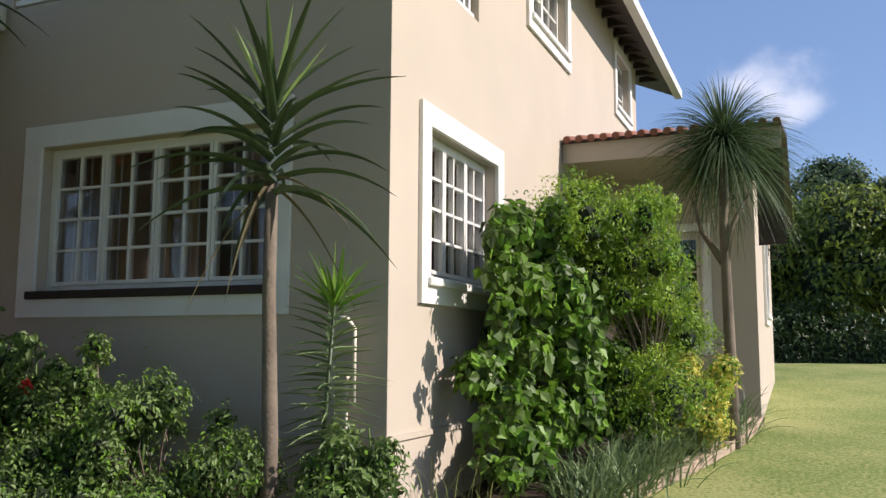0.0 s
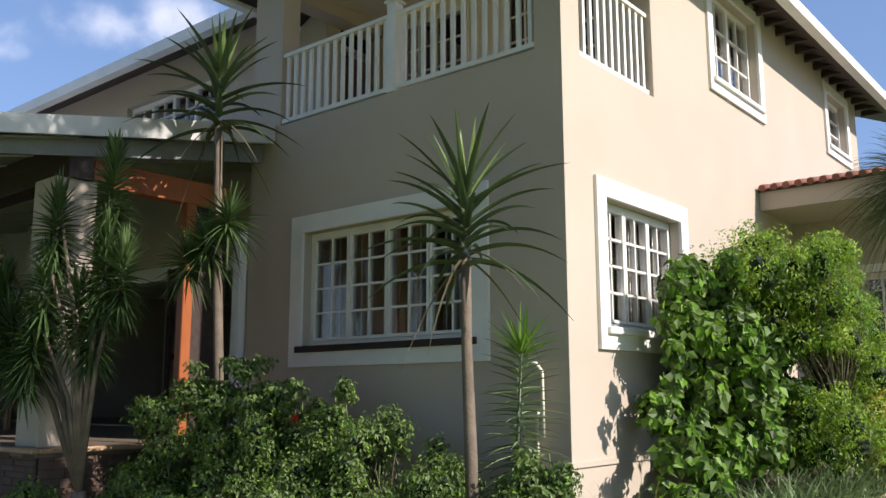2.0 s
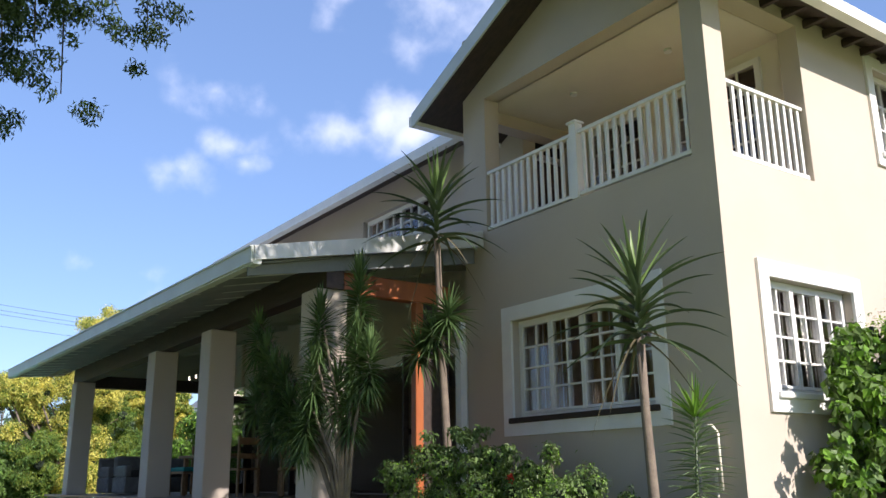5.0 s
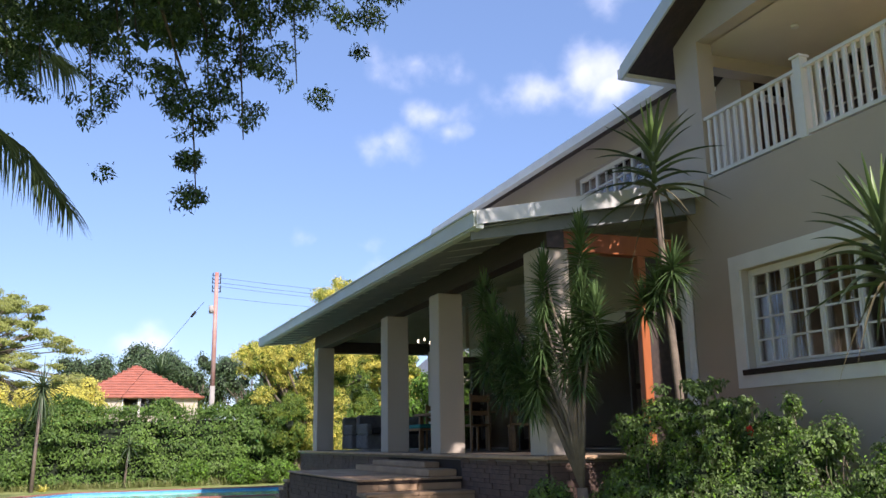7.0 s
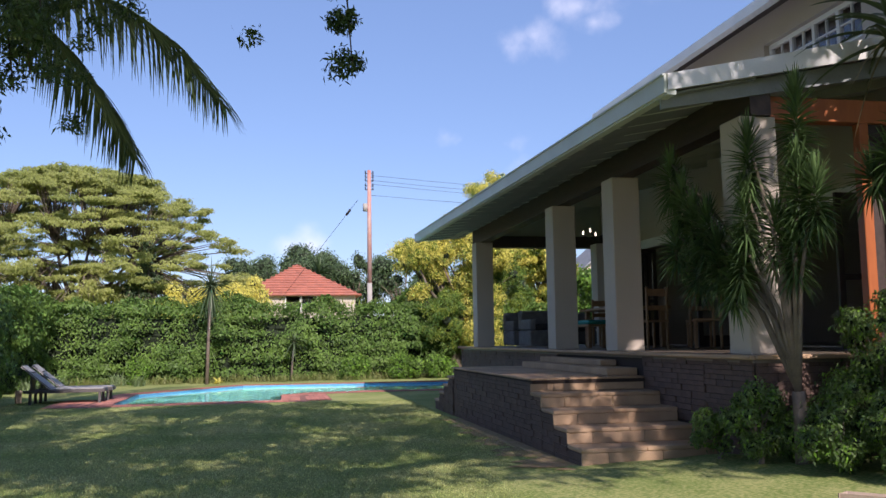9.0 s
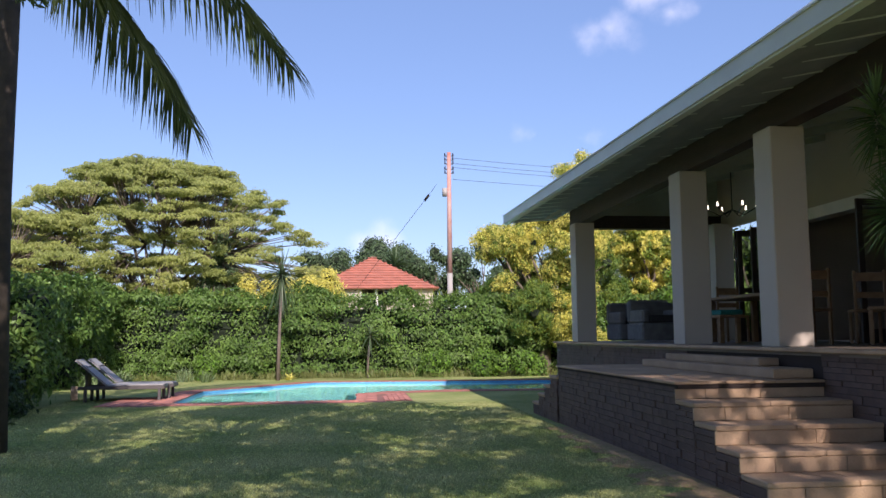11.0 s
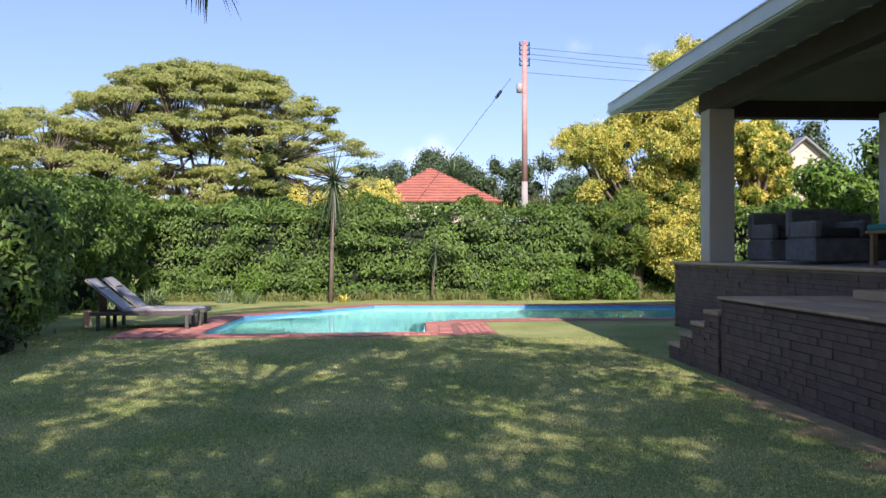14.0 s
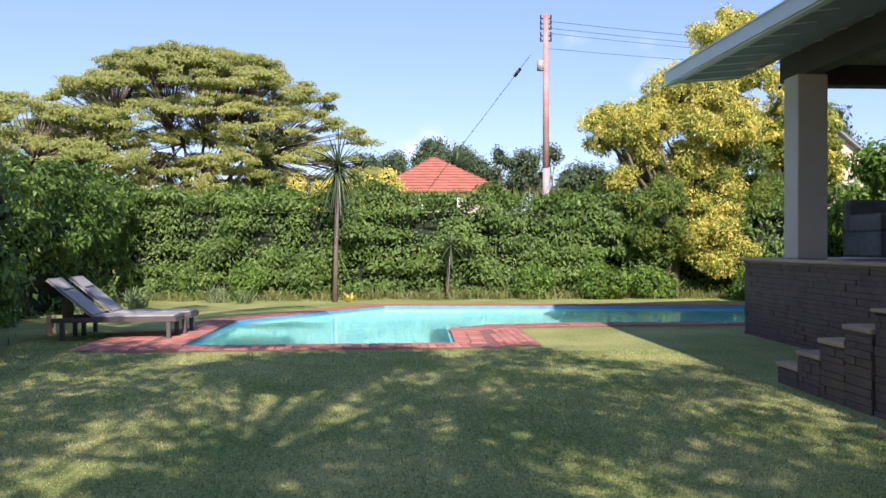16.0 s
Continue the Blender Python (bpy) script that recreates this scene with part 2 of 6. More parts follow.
wbp.inputs["Distance"].default_value = 0.05
wco = M_WATER.node_tree.nodes.new("ShaderNodeTexCoord")
M_WATER.node_tree.links.new(wco.outputs["Object"], wnz.inputs["Vector"])
M_WATER.node_tree.links.new(wnz.outputs["Fac"], wbp.inputs["Height"])
M_WATER.node_tree.links.new(wbp.outputs[0], wb.inputs["Normal"])

M_LAWN = material("lawn", (0.155, 0.215, 0.055), 0.9, (0.33, 0.34, 0.13), 0.9, 1.0, 28, fine=1.6, spec=0.2)

L_LAWNBLADE = leafy("lawn_blade", (0.26, 0.34, 0.10), (0.46, 0.46, 0.20), 0.4, 0.7, 0.9, island=0.6)
rng = np.random.default_rng(7)
R = random.Random(5)


# ---- mesh helpers ----
def part(name, bm, mat, parent=None, label="", kind=""):
    me = bpy.data.meshes.new(name)
    bm.to_mesh(me)
    bm.free()
    if mat:
        me.materials.append(mat)
    ob = new(name, me)
    if parent:
        ob.parent = parent
    return tagged(ob, label=label, kind=kind)


def thing(name, label, category, at=(0, 0, 0), rz=0, group=""):
    ob = new(name)
    ob.empty_display_size = 0.1
    ob.matrix_world = pose(*at, 0, 0, rz)
    return tagged(ob, label=label, category=category, group=group)


def box(bm, x0, x1, y0, y1, z0, z1, m=None, bev=0.0):
    r = bmesh.ops.create_cube(bm, size=1)
    vs = r["verts"]
    for v in vs:
        v.co = Vector((x0 + (v.co.x + 0.5) * (x1 - x0), y0 + (v.co.y + 0.5) * (y1 - y0), z0 + (v.co.z + 0.5) * (z1 - z0)))
        if m:
            v.co = m @ v.co
    if bev:
        es = list({e for v in vs for e in v.link_edges})
        bmesh.ops.bevel(bm, geom=es, offset=bev, segments=1, affect="EDGES")
    return vs


def boxes(*bs, bev=0.0):
    bm = bmesh.new()
    for b in bs:
        box(bm, *b, bev=bev)
    return bm


def poly_prism(bm, pts, direction):
    """A closed prism: a flat outline pushed along a vector."""
    a = [bm.verts.new(p) for p in pts]
    b = [bm.verts.new(Vector(p) + Vector(direction)) for p in pts]
    n = len(a)
    bm.faces.new(a[::-1])
    bm.faces.new(b)
    for i in range(n):
        bm.faces.new((a[i], a[(i + 1) % n], b[(i + 1) % n], b[i]))
    bmesh.ops.recalc_face_normals(bm, faces=bm.faces)


def tube(bm, pts, radii, seg=7, cap=True):
    pts = [Vector(p) for p in pts]
    rings = []
    up = Vector((0.13, 0.31, 0.94))
    for i, p in enumerate(pts):
        d = (pts[min(i + 1, len(pts) - 1)] - pts[max(i - 1, 0)]).normalized()
        s = d.cross(up)
        if s.length < 0.1:
            s = d.cross(Vector((1, 0, 0)))
        s.normalize()
        t = d.cross(s)
        r = radii[i] if hasattr(radii, "__len__") else radii
        rings.append([bm.verts.new(p + (s * math.cos(a) + t * math.sin(a)) * r) for a in (2 * math.pi * k / seg for k in range(seg))])
    for a, b in zip(rings, rings[1:]):
        for k in range(seg):
            f = bm.faces.new((a[k], a[(k + 1) % seg], b[(k + 1) % seg], b[k]))
            f.smooth = True
    if cap:
        bm.faces.new(rings[0][::-1])
        bm.faces.new(rings[-1])


def wall(name, axis, c0, c1, u0, u1, z0, z1, holes, mat, kind="structure"):
    """A wall with openings: 'x' runs along x (from u0 to u1) between y=c0 and c1; 'y' runs along y."""
    us = sorted({u0, u1, *[h[0] for h in holes], *[h[1] for h in holes]})
    zs = sorted({z0, z1, *[h[2] for h in holes], *[h[3] for h in holes]})
    solid = {}
    for i in range(len(us) - 1):
        for k in range(len(zs) - 1):
            um, zm = (us[i] + us[i + 1]) / 2, (zs[k] + zs[k + 1]) / 2
            solid[i, k] = not any(h[0] < um < h[1] and h[2] < zm < h[3] for h in holes)
    bm = bmesh.new()
    cache = {}

    def v(i, k, c):
        if (i, k, c) not in cache:
            p = (us[i], c, zs[k]) if axis == "x" else (c, us[i], zs[k])
            cache[i, k, c] = bm.verts.new(p)
        return cache[i, k, c]

    for (i, k), s in solid.items():
        if not s:
            continue
        for c in (c0, c1):
            bm.faces.new((v(i, k, c), v(i + 1, k, c), v(i + 1, k + 1, c), v(i, k + 1, c)))
        for di, dk, e in ((-1, 0, ((i, k), (i, k + 1))), (1, 0, ((i + 1, k), (i + 1, k + 1))), (0, -1, ((i, k), (i + 1, k))), (0, 1, ((i, k + 1), (i + 1, k + 1)))):
            if not solid.get((i + di, k + dk), False):
                a, b = e
                bm.faces.new((v(*a, c0), v(*b, c0), v(*b, c1), v(*a, c1)))
    bmesh.ops.recalc_face_normals(bm, faces=bm.faces)
    return part(name, bm, mat, kind=kind)


def mesh_from(name, verts, faces, mat, parent=None, label="", kind="", smooth=False):
    """verts (n, 3), faces (m, k) arrays, all faces with k corners."""
    me = bpy.data.meshes.new(name)
    n, (m, k) = len(verts), faces.shape
    me.vertices.add(n)
    me.vertices.foreach_set("co", np.ascontiguousarray(verts, dtype=np.float32).ravel())
    me.loops.add(m * k)
    me.loops.foreach_set("vertex_index", np.ascontiguousarray(faces, dtype=np.int32).ravel())
    me.polygons.add(m)
    me.polygons.foreach_set("loop_start", np.arange(0, m * k, k, dtype=np.int32))
    me.polygons.foreach_set("use_smooth", np.full(m, smooth))
    me.update(calc_edges=True)
    me.materials.append(mat)
    ob = new(name, me)
    if parent:
        ob.parent = parent
    return tagged(ob, label=label, kind=kind)


def unit(v):
    return v / np.maximum(np.linalg.norm(v, axis=1, keepdims=True), 1e-6)


def leaves(name, base, facing, length, width, mat, parent=None, label="", kind="", fold=0.22, droop=0.15):
    """One small folded leaf at every base point, its face turned roughly along facing."""
    n = len(base)
    nr = unit(unit(facing) + rng.normal(size=(n, 3)) * 0.45 + np.array([0, 0, 0.25]))
    d = unit(np.cross(nr, rng.normal(size=(n, 3))) - np.array([0, 0, 1]) * 0.35)
    side = unit(np.cross(d, nr))
    up = np.cross(side, d)
    L = (length * rng.uniform(0.7, 1.25, n))[:, None]
    W = L * (width / length) * 0.5
    mid = base + d * L * 0.45
    tip = base + d * L - np.array([0, 0, 1]) * droop * L
    v = np.stack([base, mid + side * W + up * W * fold, tip, mid - side * W + up * W * fold], 1).reshape(-1, 3)
    i = np.arange(n)[:, None] * 4
    f = np.concatenate([i + [0, 1, 2], i + [0, 2, 3]], 1).reshape(-1, 3)
    return mesh_from(name, v, f, mat, parent, label, kind or ("stuff" if parent else ""))


def clump_points(clumps, per, spread=1.0, flat=1.0):
    """Points in and round ellipsoid clumps (x, y, z, r), thinning outwards, with outward directions."""
    c = np.array(clumps, dtype=float)
    w = c[:, 3] ** 2
    idx = rng.choice(len(c), size=per, p=w / w.sum())
    d = unit(rng.normal(size=(per, 3)))
    shell = 0.62 + 0.40 * rng.random(per)
    lump = 1 + 0.16 * np.sin(d @ np.array([5.1, 3.3, 4.2]) + idx) + 0.12 * np.sin(d @ np.array([-7.3, 8.1, 6.4]) + 2.1 * idx)
    far = np.where(rng.random(per) < 0.10, rng.uniform(1.0, 1.35, per), 1.0)
    rad = c[idx, 3] * shell * lump * far * spread
    p = c[idx, :3] + d * rad[:, None] * np.array([1, 1, flat])
    return p, d


def blades(name, base, direction, length, width, mat, parent=None, label="", droop=0.5, seg=4, kind="", channel=0.3, start_w=0.7):
    """Long tapering leaves that bow down under their weight; one strip each."""
    n = len(base)
    d = unit(direction)
    side = unit(np.cross(d, np.array([0, 0, 1.0]) + rng.normal(size=(n, 3)) * 0.08))
    L = np.broadcast_to(length, n)[:, None]
    W = np.broadcast_to(width, n)[:, None]
    dr = np.broadcast_to(droop, n)[:, None]
    rows = []
    for k in range(seg + 1):
        t = k / seg
        c = base + d * L * t - np.array([0, 0, 1]) * dr * L * t * t
        w = W * (start_w + (1 - start_w) * min(1, t * 4)) * (1 - t) ** 0.7 * 0.5
        if k == seg:
            w = W * 0.02
        lift = np.array([0, 0, 1]) * w * channel
        rows += [c + side * w + lift, c - lift, c - side * w + lift]
    v = np.stack(rows, 1).reshape(-1, 3)
    per = 3 * (seg + 1)
    fs = []
    for k in range(seg):
        a = 3 * k
        fs += [[a, a + 1, a + 4, a + 3], [a + 1, a + 2, a + 5, a + 4]]
    i = np.arange(n)[:, None, None] * per
    f = (i + np.array(fs)[None]).reshape(-1, 4)
    return mesh_from(name, v, f, mat, parent, label, kind or "stuff", smooth=True)


def lumpy_core(name, clumps, mat, parent=None, shrink=0.8, label="near-black blobs standing for the shade between leaves"):
    # Blobs, not leaves: their near-black colour paints the shade inside each clump.
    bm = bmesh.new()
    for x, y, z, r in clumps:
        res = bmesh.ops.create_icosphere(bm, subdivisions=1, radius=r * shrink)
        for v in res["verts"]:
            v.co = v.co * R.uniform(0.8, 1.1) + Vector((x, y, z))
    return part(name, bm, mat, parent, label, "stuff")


def ground_z(x, y):
    s = min(1.0, max(0.0, (x + 8.5) / 2.0))
    s = s * s * (3 - 2 * s)
    return s * min(1.45, 0.078 * max(0.0, y - 0.3))


# ---- ground ----
POOL = [(-19.35, -5.65), (-19.5, -1.9), (-21.4, -1.85), (-22.1, -1.2), (-22.4, 0.3), (-22.2, 5.2), (-26.3, 5.2), (-26.85, -3.0), (-23.4, -5.65)]


def offset_poly(pts, d):
    out = []
    n = len(pts)
    area = sum(pts[i][0] * pts[(i + 1) % n][1] - pts[(i + 1) % n][0] * pts[i][1] for i in range(n))
    sg = -1 if area > 0 else 1
    for i in range(n):
        p0, p1, p2 = Vector(pts[i - 1]), Vector(pts[i]), Vector(pts[(i + 1) % n])
        a, b = (p1 - p0).normalized(), (p2 - p1).normalized()
        na, nb = Vector((-a.y, a.x)) * sg, Vector((-b.y, b.x)) * sg
        m = (na + nb)
        m = m / max(0.35, m.length_squared / 2)
        out.append((p1.x + m.x * d, p1.y + m.y * d))
    return out


def inside(x, y, poly):
    c = False
    for i in range(len(poly)):
        (x1, y1), (x2, y2) = poly[i - 1], poly[i]
        if (y1 > y) != (y2 > y) and x < (x2 - x1) * (y - y1) / (y2 - y1) + x1:
            c = not c
    return c


RIM = offset_poly(POOL, 0.25)


def build_ground():
    """One sheet from the lawn to the horizon, with the pool cut out of it."""
    bm = bmesh.new()
    outer = [(-34, -14), (14, -14), (14, 30), (-34, 30)]
    xs = np.arange(-34, 14.01, 1.0)
    ys = np.arange(-14, 30.01, 1.0)
    px0, px1 = -29.0, -18.0
    py0, py1 = -8.0, 8.0
    grid = {}

    def gv(x, y):
        key = (round(x, 2), round(y, 2))
        if key not in grid:
            grid[key] = bm.verts.new((x, y, ground_z(x, y)))
        return grid[key]

    for x in xs[:-1]:
        for y in ys[:-1]:
            if px0 <= x < px1 and py0 <= y < py1:
                continue
            bm.faces.new((gv(x, y), gv(x + 1, y), gv(x + 1, y + 1), gv(x, y + 1)))
    edge = [gv(px0, y) for y in np.arange(py0, py1)] + [gv(x, py1) for x in np.arange(px0, px1)] + [gv(px1, y) for y in np.arange(py1, py0, -1)] + [gv(x, py0) for x in np.arange(px1, px0, -1)]
    hole = [bm.verts.new((x, y, 0)) for x, y in RIM]
    es = []
    for loop in (edge, hole):
        for i in range(len(loop)):
            a, b = loop[i - 1], loop[i]
            e = bm.edges.get((a, b)) or bm.edges.new((a, b))
            es.append(e)
    bmesh.ops.triangle_fill(bm, use_beauty=True, use_dissolve=False, edges=es)
    kill = [f for f in bm.faces if inside(f.calc_center_median().x, f.calc_center_median().y, RIM)]
    bmesh.ops.delete(bm, geom=kill, context="FACES_ONLY")
    far = [(-900, -900), (900, -900), (900, 900), (-900, 900)]
    rim = [gv(x, -14) for x in xs] + [gv(14, y) for y in ys[1:]] + [gv(x, 30) for x in xs[::-1][1:]] + [gv(-34, y) for y in ys[::-1][1:-1]]
    fv = [bm.verts.new((x, y, 0.0)) for x, y in far]
    n0 = len(xs)
    n1 = len(ys)
    corners = [0, n0 - 1, n0 + n1 - 2, 2 * n0 + n1 - 3]
    for q in range(4):
        a, b = corners[q], corners[(q + 1) % 4]
        seg = rim[a:b + 1] if b > a else rim[a:] + [rim[0]]
        for i in range(len(seg) - 1):
            bm.faces.new((fv[q], seg[i + 1], seg[i]) if i < len(seg) // 2 else (fv[(q + 1) % 4], seg[i + 1], seg[i]))
            if i == len(seg) // 2:
                bm.faces.new((fv[q], fv[(q + 1) % 4], seg[i]))
    bmesh.ops.recalc_face_normals(bm, faces=bm.faces)
    for f in bm.faces:
        f.smooth = True
    ob = part("ground", bm, M_LAWN, kind="structure", label="mown green lawn with pale dry patches")
    return ob


build_ground()


def build_pool():
    pool = thing("swimming_pool", "turquoise swimming pool with a blue waterline and still water", "swimming pool", (-23, -1, 0))
    off = Matrix.Translation((23, 1, 0))
    bm = bmesh.new()
    top = [bm.verts.new((x, y, 0.0)) for x, y in POOL]
    low = [bm.verts.new((x, y, -1.35)) for x, y in POOL]
    for i in range(len(top)):
        bm.faces.new((top[i - 1], top[i], low[i], low[i - 1]))
    bm.faces.new(low)
    bmesh.ops.recalc_face_normals(bm, faces=bm.faces)
    bmesh.ops.reverse_faces(bm, faces=bm.faces)
    bmesh.ops.transform(bm, matrix=off, verts=bm.verts)
    part("shell", bm, M_POOLSHELL, pool, "turquoise plaster shell")
    bm = bmesh.new()
    ins = offset_poly(POOL, -0.02)
    for i in range(len(POOL)):
        a, b = ins[i - 1], ins[i]
        vs = [bm.verts.new((a[0], a[1], -0.005)), bm.verts.new((b[0], b[1], -0.005)), bm.verts.new((b[0], b[1], -0.17)), bm.verts.new((a[0], a[1], -0.17))]
        bm.faces.new(vs)
    bmesh.ops.transform(bm, matrix=off, verts=bm.verts)
    part("waterline", bm, M_POOLTILE, pool, "band of blue waterline tiles")
    bm = bmesh.new()
    bm.faces.new([bm.verts.new((x, y, -0.055)) for x, y in offset_poly(POOL, -0.03)])
    bmesh.ops.recalc_face_normals(bm, faces=bm.faces)
    bmesh.ops.transform(bm, matrix=off, verts=bm.verts)
    w = part("water", bm, M_WATER, pool, "clear still water")
    w.visible_shadow = False


build_pool()


# ---- house ----
HX, HY = -2.70, 5.07
T = 0.25
S_FW = (-5.975, -3.68, 2.12, 3.37)
S_SW = (5.72, 7.27, 2.20, 3.40)
wall("wall_south", "x", HY, HY + T, -6.95, HX, 0.0, 7.75, [S_FW, (-6.45, -2.98, 4.67, 6.64)], M_WALL)
wall("wall_east", "y", HX - T, HX, HY + T, 14.75, 0.0, 6.95, [S_SW, (5.38, 6.84, 4.64, 6.60), (8.44, 9.93, 5.29, 6.50), (12.98, 14.05, 5.50, 6.42)], M_WALL)
wall("wall_west", "y", -6.95, -6.70, HY + T, 9.0, 0.0, 6.95, [(5.35, 7.0, 4.70, 6.45), (5.4, 6.15, 1.2, 3.4)], M_WALL)
wall("wall_balcony_back", "x", 7.0, 7.2, -6.70, -3.0, 4.4, 6.95, [(-6.3, -5.2, 4.55, 6.5), (-4.7, -3.3, 4.55, 6.5)], M_CEIL)
wall("wall_north", "x", 14.02, 14.27, -17.4, -3.0, 0.0, 6.95, [], M_WALL)
wall("wall_north_wing", "x", 14.5, 14.75, -6.9, -2.95, 0.0, 6.95, [], M_WALL)
wall("wall_main", "x", 6.2, 6.45, -17.4, -6.95, 0.0, 6.95, [(-11.8, -9.3, 5.65, 6.35), (-17.0, -8.6, 1.2, 3.35)], M_WALL)
bm = bmesh.new()
poly_prism(bm, [(-17.4, 6.2, 6.95), (-17.4, 14.27, 6.95), (-17.4, 10.2, 8.58)], (0.2, 0, 0))
part("wall_gable_end", bm, M_WALL, kind="structure")
wall("wall_end", "y", -17.4, -17.15, 6.45, 14.0, 0.0, 6.95, [], M_WALL)
part("floor_upper", boxes((-6.70, -3.0, 5.3, 14.0, 4.45, 4.66)), M_STEP, kind="structure")
part("floor_rooms", boxes((-17.15, -3.0, 6.45, 14.0, 1.0, 1.18), (-6.70, -3.0, 5.3, 6.45, 1.0, 1.18)), M_FLOOR, kind="structure")
part("ceiling_balcony", boxes((-6.70, -3.0, 5.3, 7.0, 6.64, 6.72)), M_CEIL, kind="structure")
part("ceiling_rooms", boxes((-17.14, -6.96, 6.46, 14.0, 3.9, 4.0)), M_CEIL, kind="structure")


def gable_roof():
    """The roof of the front wing: ridge along y at x = -4.85."""
    xr, zr, xe, ze = -4.85, 7.69, 2.62, 6.55
    y0, y1 = 4.55, 16.3
    bm = bmesh.new()
    for s in (-1, 1):
        pts = [(xr, y0, zr), (xr + s * xe, y0, ze), (xr + s * xe, y0, ze + 0.06), (xr, y0, zr + 0.07)]
        poly_prism(bm, pts, (0, y1 - y0, 0))
    part("roof_front_wing", bm, M_DARKWOOD, kind="structure", label="dark timber underside of a tiled roof")
    bm = bmesh.new()
    for s in (-1, 1):
        pts = [(xr, y0 - 0.03, zr - 0.12), (xr + s * (xe + 0.02), y0 - 0.03, ze - 0.12), (xr + s * (xe + 0.02), y0 - 0.03, ze + 0.10), (xr, y0 - 0.03, zr + 0.12)]
        poly_prism(bm, pts, (0, 0.03, 0))
    part("trim_bargeboard", bm, M_GUTTER, kind="structure")
    bm = bmesh.new()
    for s in (-1, 1):
        x = xr + s * (xe + 0.003)
        box(bm, min(x, x + s * 0.13), max(x, x + s * 0.13), y0, y1, ze - 0.06, ze + 0.09)
    part("trim_gutter", bm, M_WHITE, kind="structure")


gable_roof()


def main_roof():
    bm = bmesh.new()
    poly_prism(bm, [(-18.0, 5.6, 6.6), (-18.0, 10.2, 8.6), (-18.0, 10.2, 8.67), (-18.0, 5.6, 6.66)], (10.6, 0, 0))
    poly_prism(bm, [(-18.0, 14.8, 6.6), (-18.0, 10.2, 8.6), (-18.0, 10.2, 8.67), (-18.0, 14.8, 6.66)], (10.6, 0, 0))
    part("roof_main", bm, M_DARKWOOD, kind="structure")
    part("trim_main_gutter", boxes((-18.0, -7.45, 5.45, 5.597, 6.55, 6.72)), M_WHITE, kind="structure")


main_roof()


def verandah_roof():
    """A low sheet roof over the verandah; its eave leans a little away from the column line."""
    y0, z0, y1, z1 = 1.86, 3.95, 6.2, 4.90
    run = 14.55
    lean = (-run, -0.15, 0.12)
    bm = bmesh.new()
    poly_prism(bm, [(-6.55, y0, z0), (-6.55, y1, z1), (-6.55, y1, z1 + 0.05), (-6.55, y0, z0 + 0.05)], lean)
    part("roof_verandah", bm, M_SHEET, kind="structure", label="pale metal sheet roof over the verandah")
    bm = bmesh.new()
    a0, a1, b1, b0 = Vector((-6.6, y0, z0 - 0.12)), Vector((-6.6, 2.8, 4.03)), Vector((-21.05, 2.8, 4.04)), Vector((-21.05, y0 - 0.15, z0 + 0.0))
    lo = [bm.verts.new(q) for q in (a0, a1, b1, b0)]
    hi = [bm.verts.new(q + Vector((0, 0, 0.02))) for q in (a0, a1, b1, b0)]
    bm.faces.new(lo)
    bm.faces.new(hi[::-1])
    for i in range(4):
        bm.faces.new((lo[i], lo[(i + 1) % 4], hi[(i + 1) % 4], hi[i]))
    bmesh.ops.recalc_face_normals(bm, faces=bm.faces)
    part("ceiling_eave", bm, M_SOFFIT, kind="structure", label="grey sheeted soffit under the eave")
    bm = bmesh.new()
    for i in range(24):
        t0, t1 = (i + 0.5) / 24, (i + 0.5) / 24 + 0.0028
        vs = [a0.lerp(b0, t0), a1.lerp(b1, t0), a1.lerp(b1, t1), a0.lerp(b0, t1)]
        up = [bm.verts.new(q - Vector((0, 0, 0.001))) for q in vs]
        dn = [bm.verts.new(q - Vector((0, 0, 0.012))) for q in vs]
        bm.faces.new(dn)
        for q in range(4):
            bm.faces.new((up[q], up[(q + 1) % 4], dn[(q + 1) % 4], dn[q]))
    bmesh.ops.recalc_face_normals(bm, faces=bm.faces)
    part("trim_soffit_battens", bm, M_GUTTER, kind="structure", label="thin pale battens under the eave")
    bm = bmesh.new()
    for za, zb, ya, yb in ((-0.13, 0.045, -0.13, -0.003), (0.045, 0.065, -0.15, -0.003), (-0.15, -0.13, -0.10, -0.003)):
        poly_prism(bm, [(-6.52, y0 + ya, z0 + za), (-6.52, y0 + yb, z0 + za), (-6.52, y0 + yb, z0 + zb), (-6.52, y0 + ya, z0 + zb)], lean)
    part("trim_verandah_gutter", bm, M_GUTTER, kind="structure", label="grey painted gutter")
    bm = bmesh.new()
    poly_prism(bm, [(-6.55, y0 - 0.1, z0 - 0.11), (-6.55, 5.04, z0 + 0.52), (-6.55, 5.04, z0 + 0.75), (-6.55, y0 - 0.1, z0 + 0.06)], (0.055, 0, 0))
    part("trim_verge_flashing", bm, M_SHEET, kind="structure", label="pale metal verge flashing")
    # Shade under the flashing is put into the board's dark soffit grey.
    bm = bmesh.new()
    poly_prism(bm, [(-6.74, y0 - 0.08, z0 - 0.25), (-6.74, 5.04, z0 + 0.33), (-6.74, 5.04, z0 + 0.54), (-6.74, y0 - 0.08, z0 - 0.09)], (0.03, 0, 0))
    part("trim_verge_board", bm, M_SOFFIT, kind="structure", label="verge board in dark soffit grey that stands for its shade")
    bm = bmesh.new()
    poly_prism(bm, [(-19.6, 2.80, 3.69), (-6.74, 2.80, 3.69), (-6.74, 2.80, 4.10), (-19.6, 2.80, 4.20)], (0, 0.24, 0))
    part("beam_verandah", bm, M_DARKWOOD, kind="structure", label="dark timber beam")
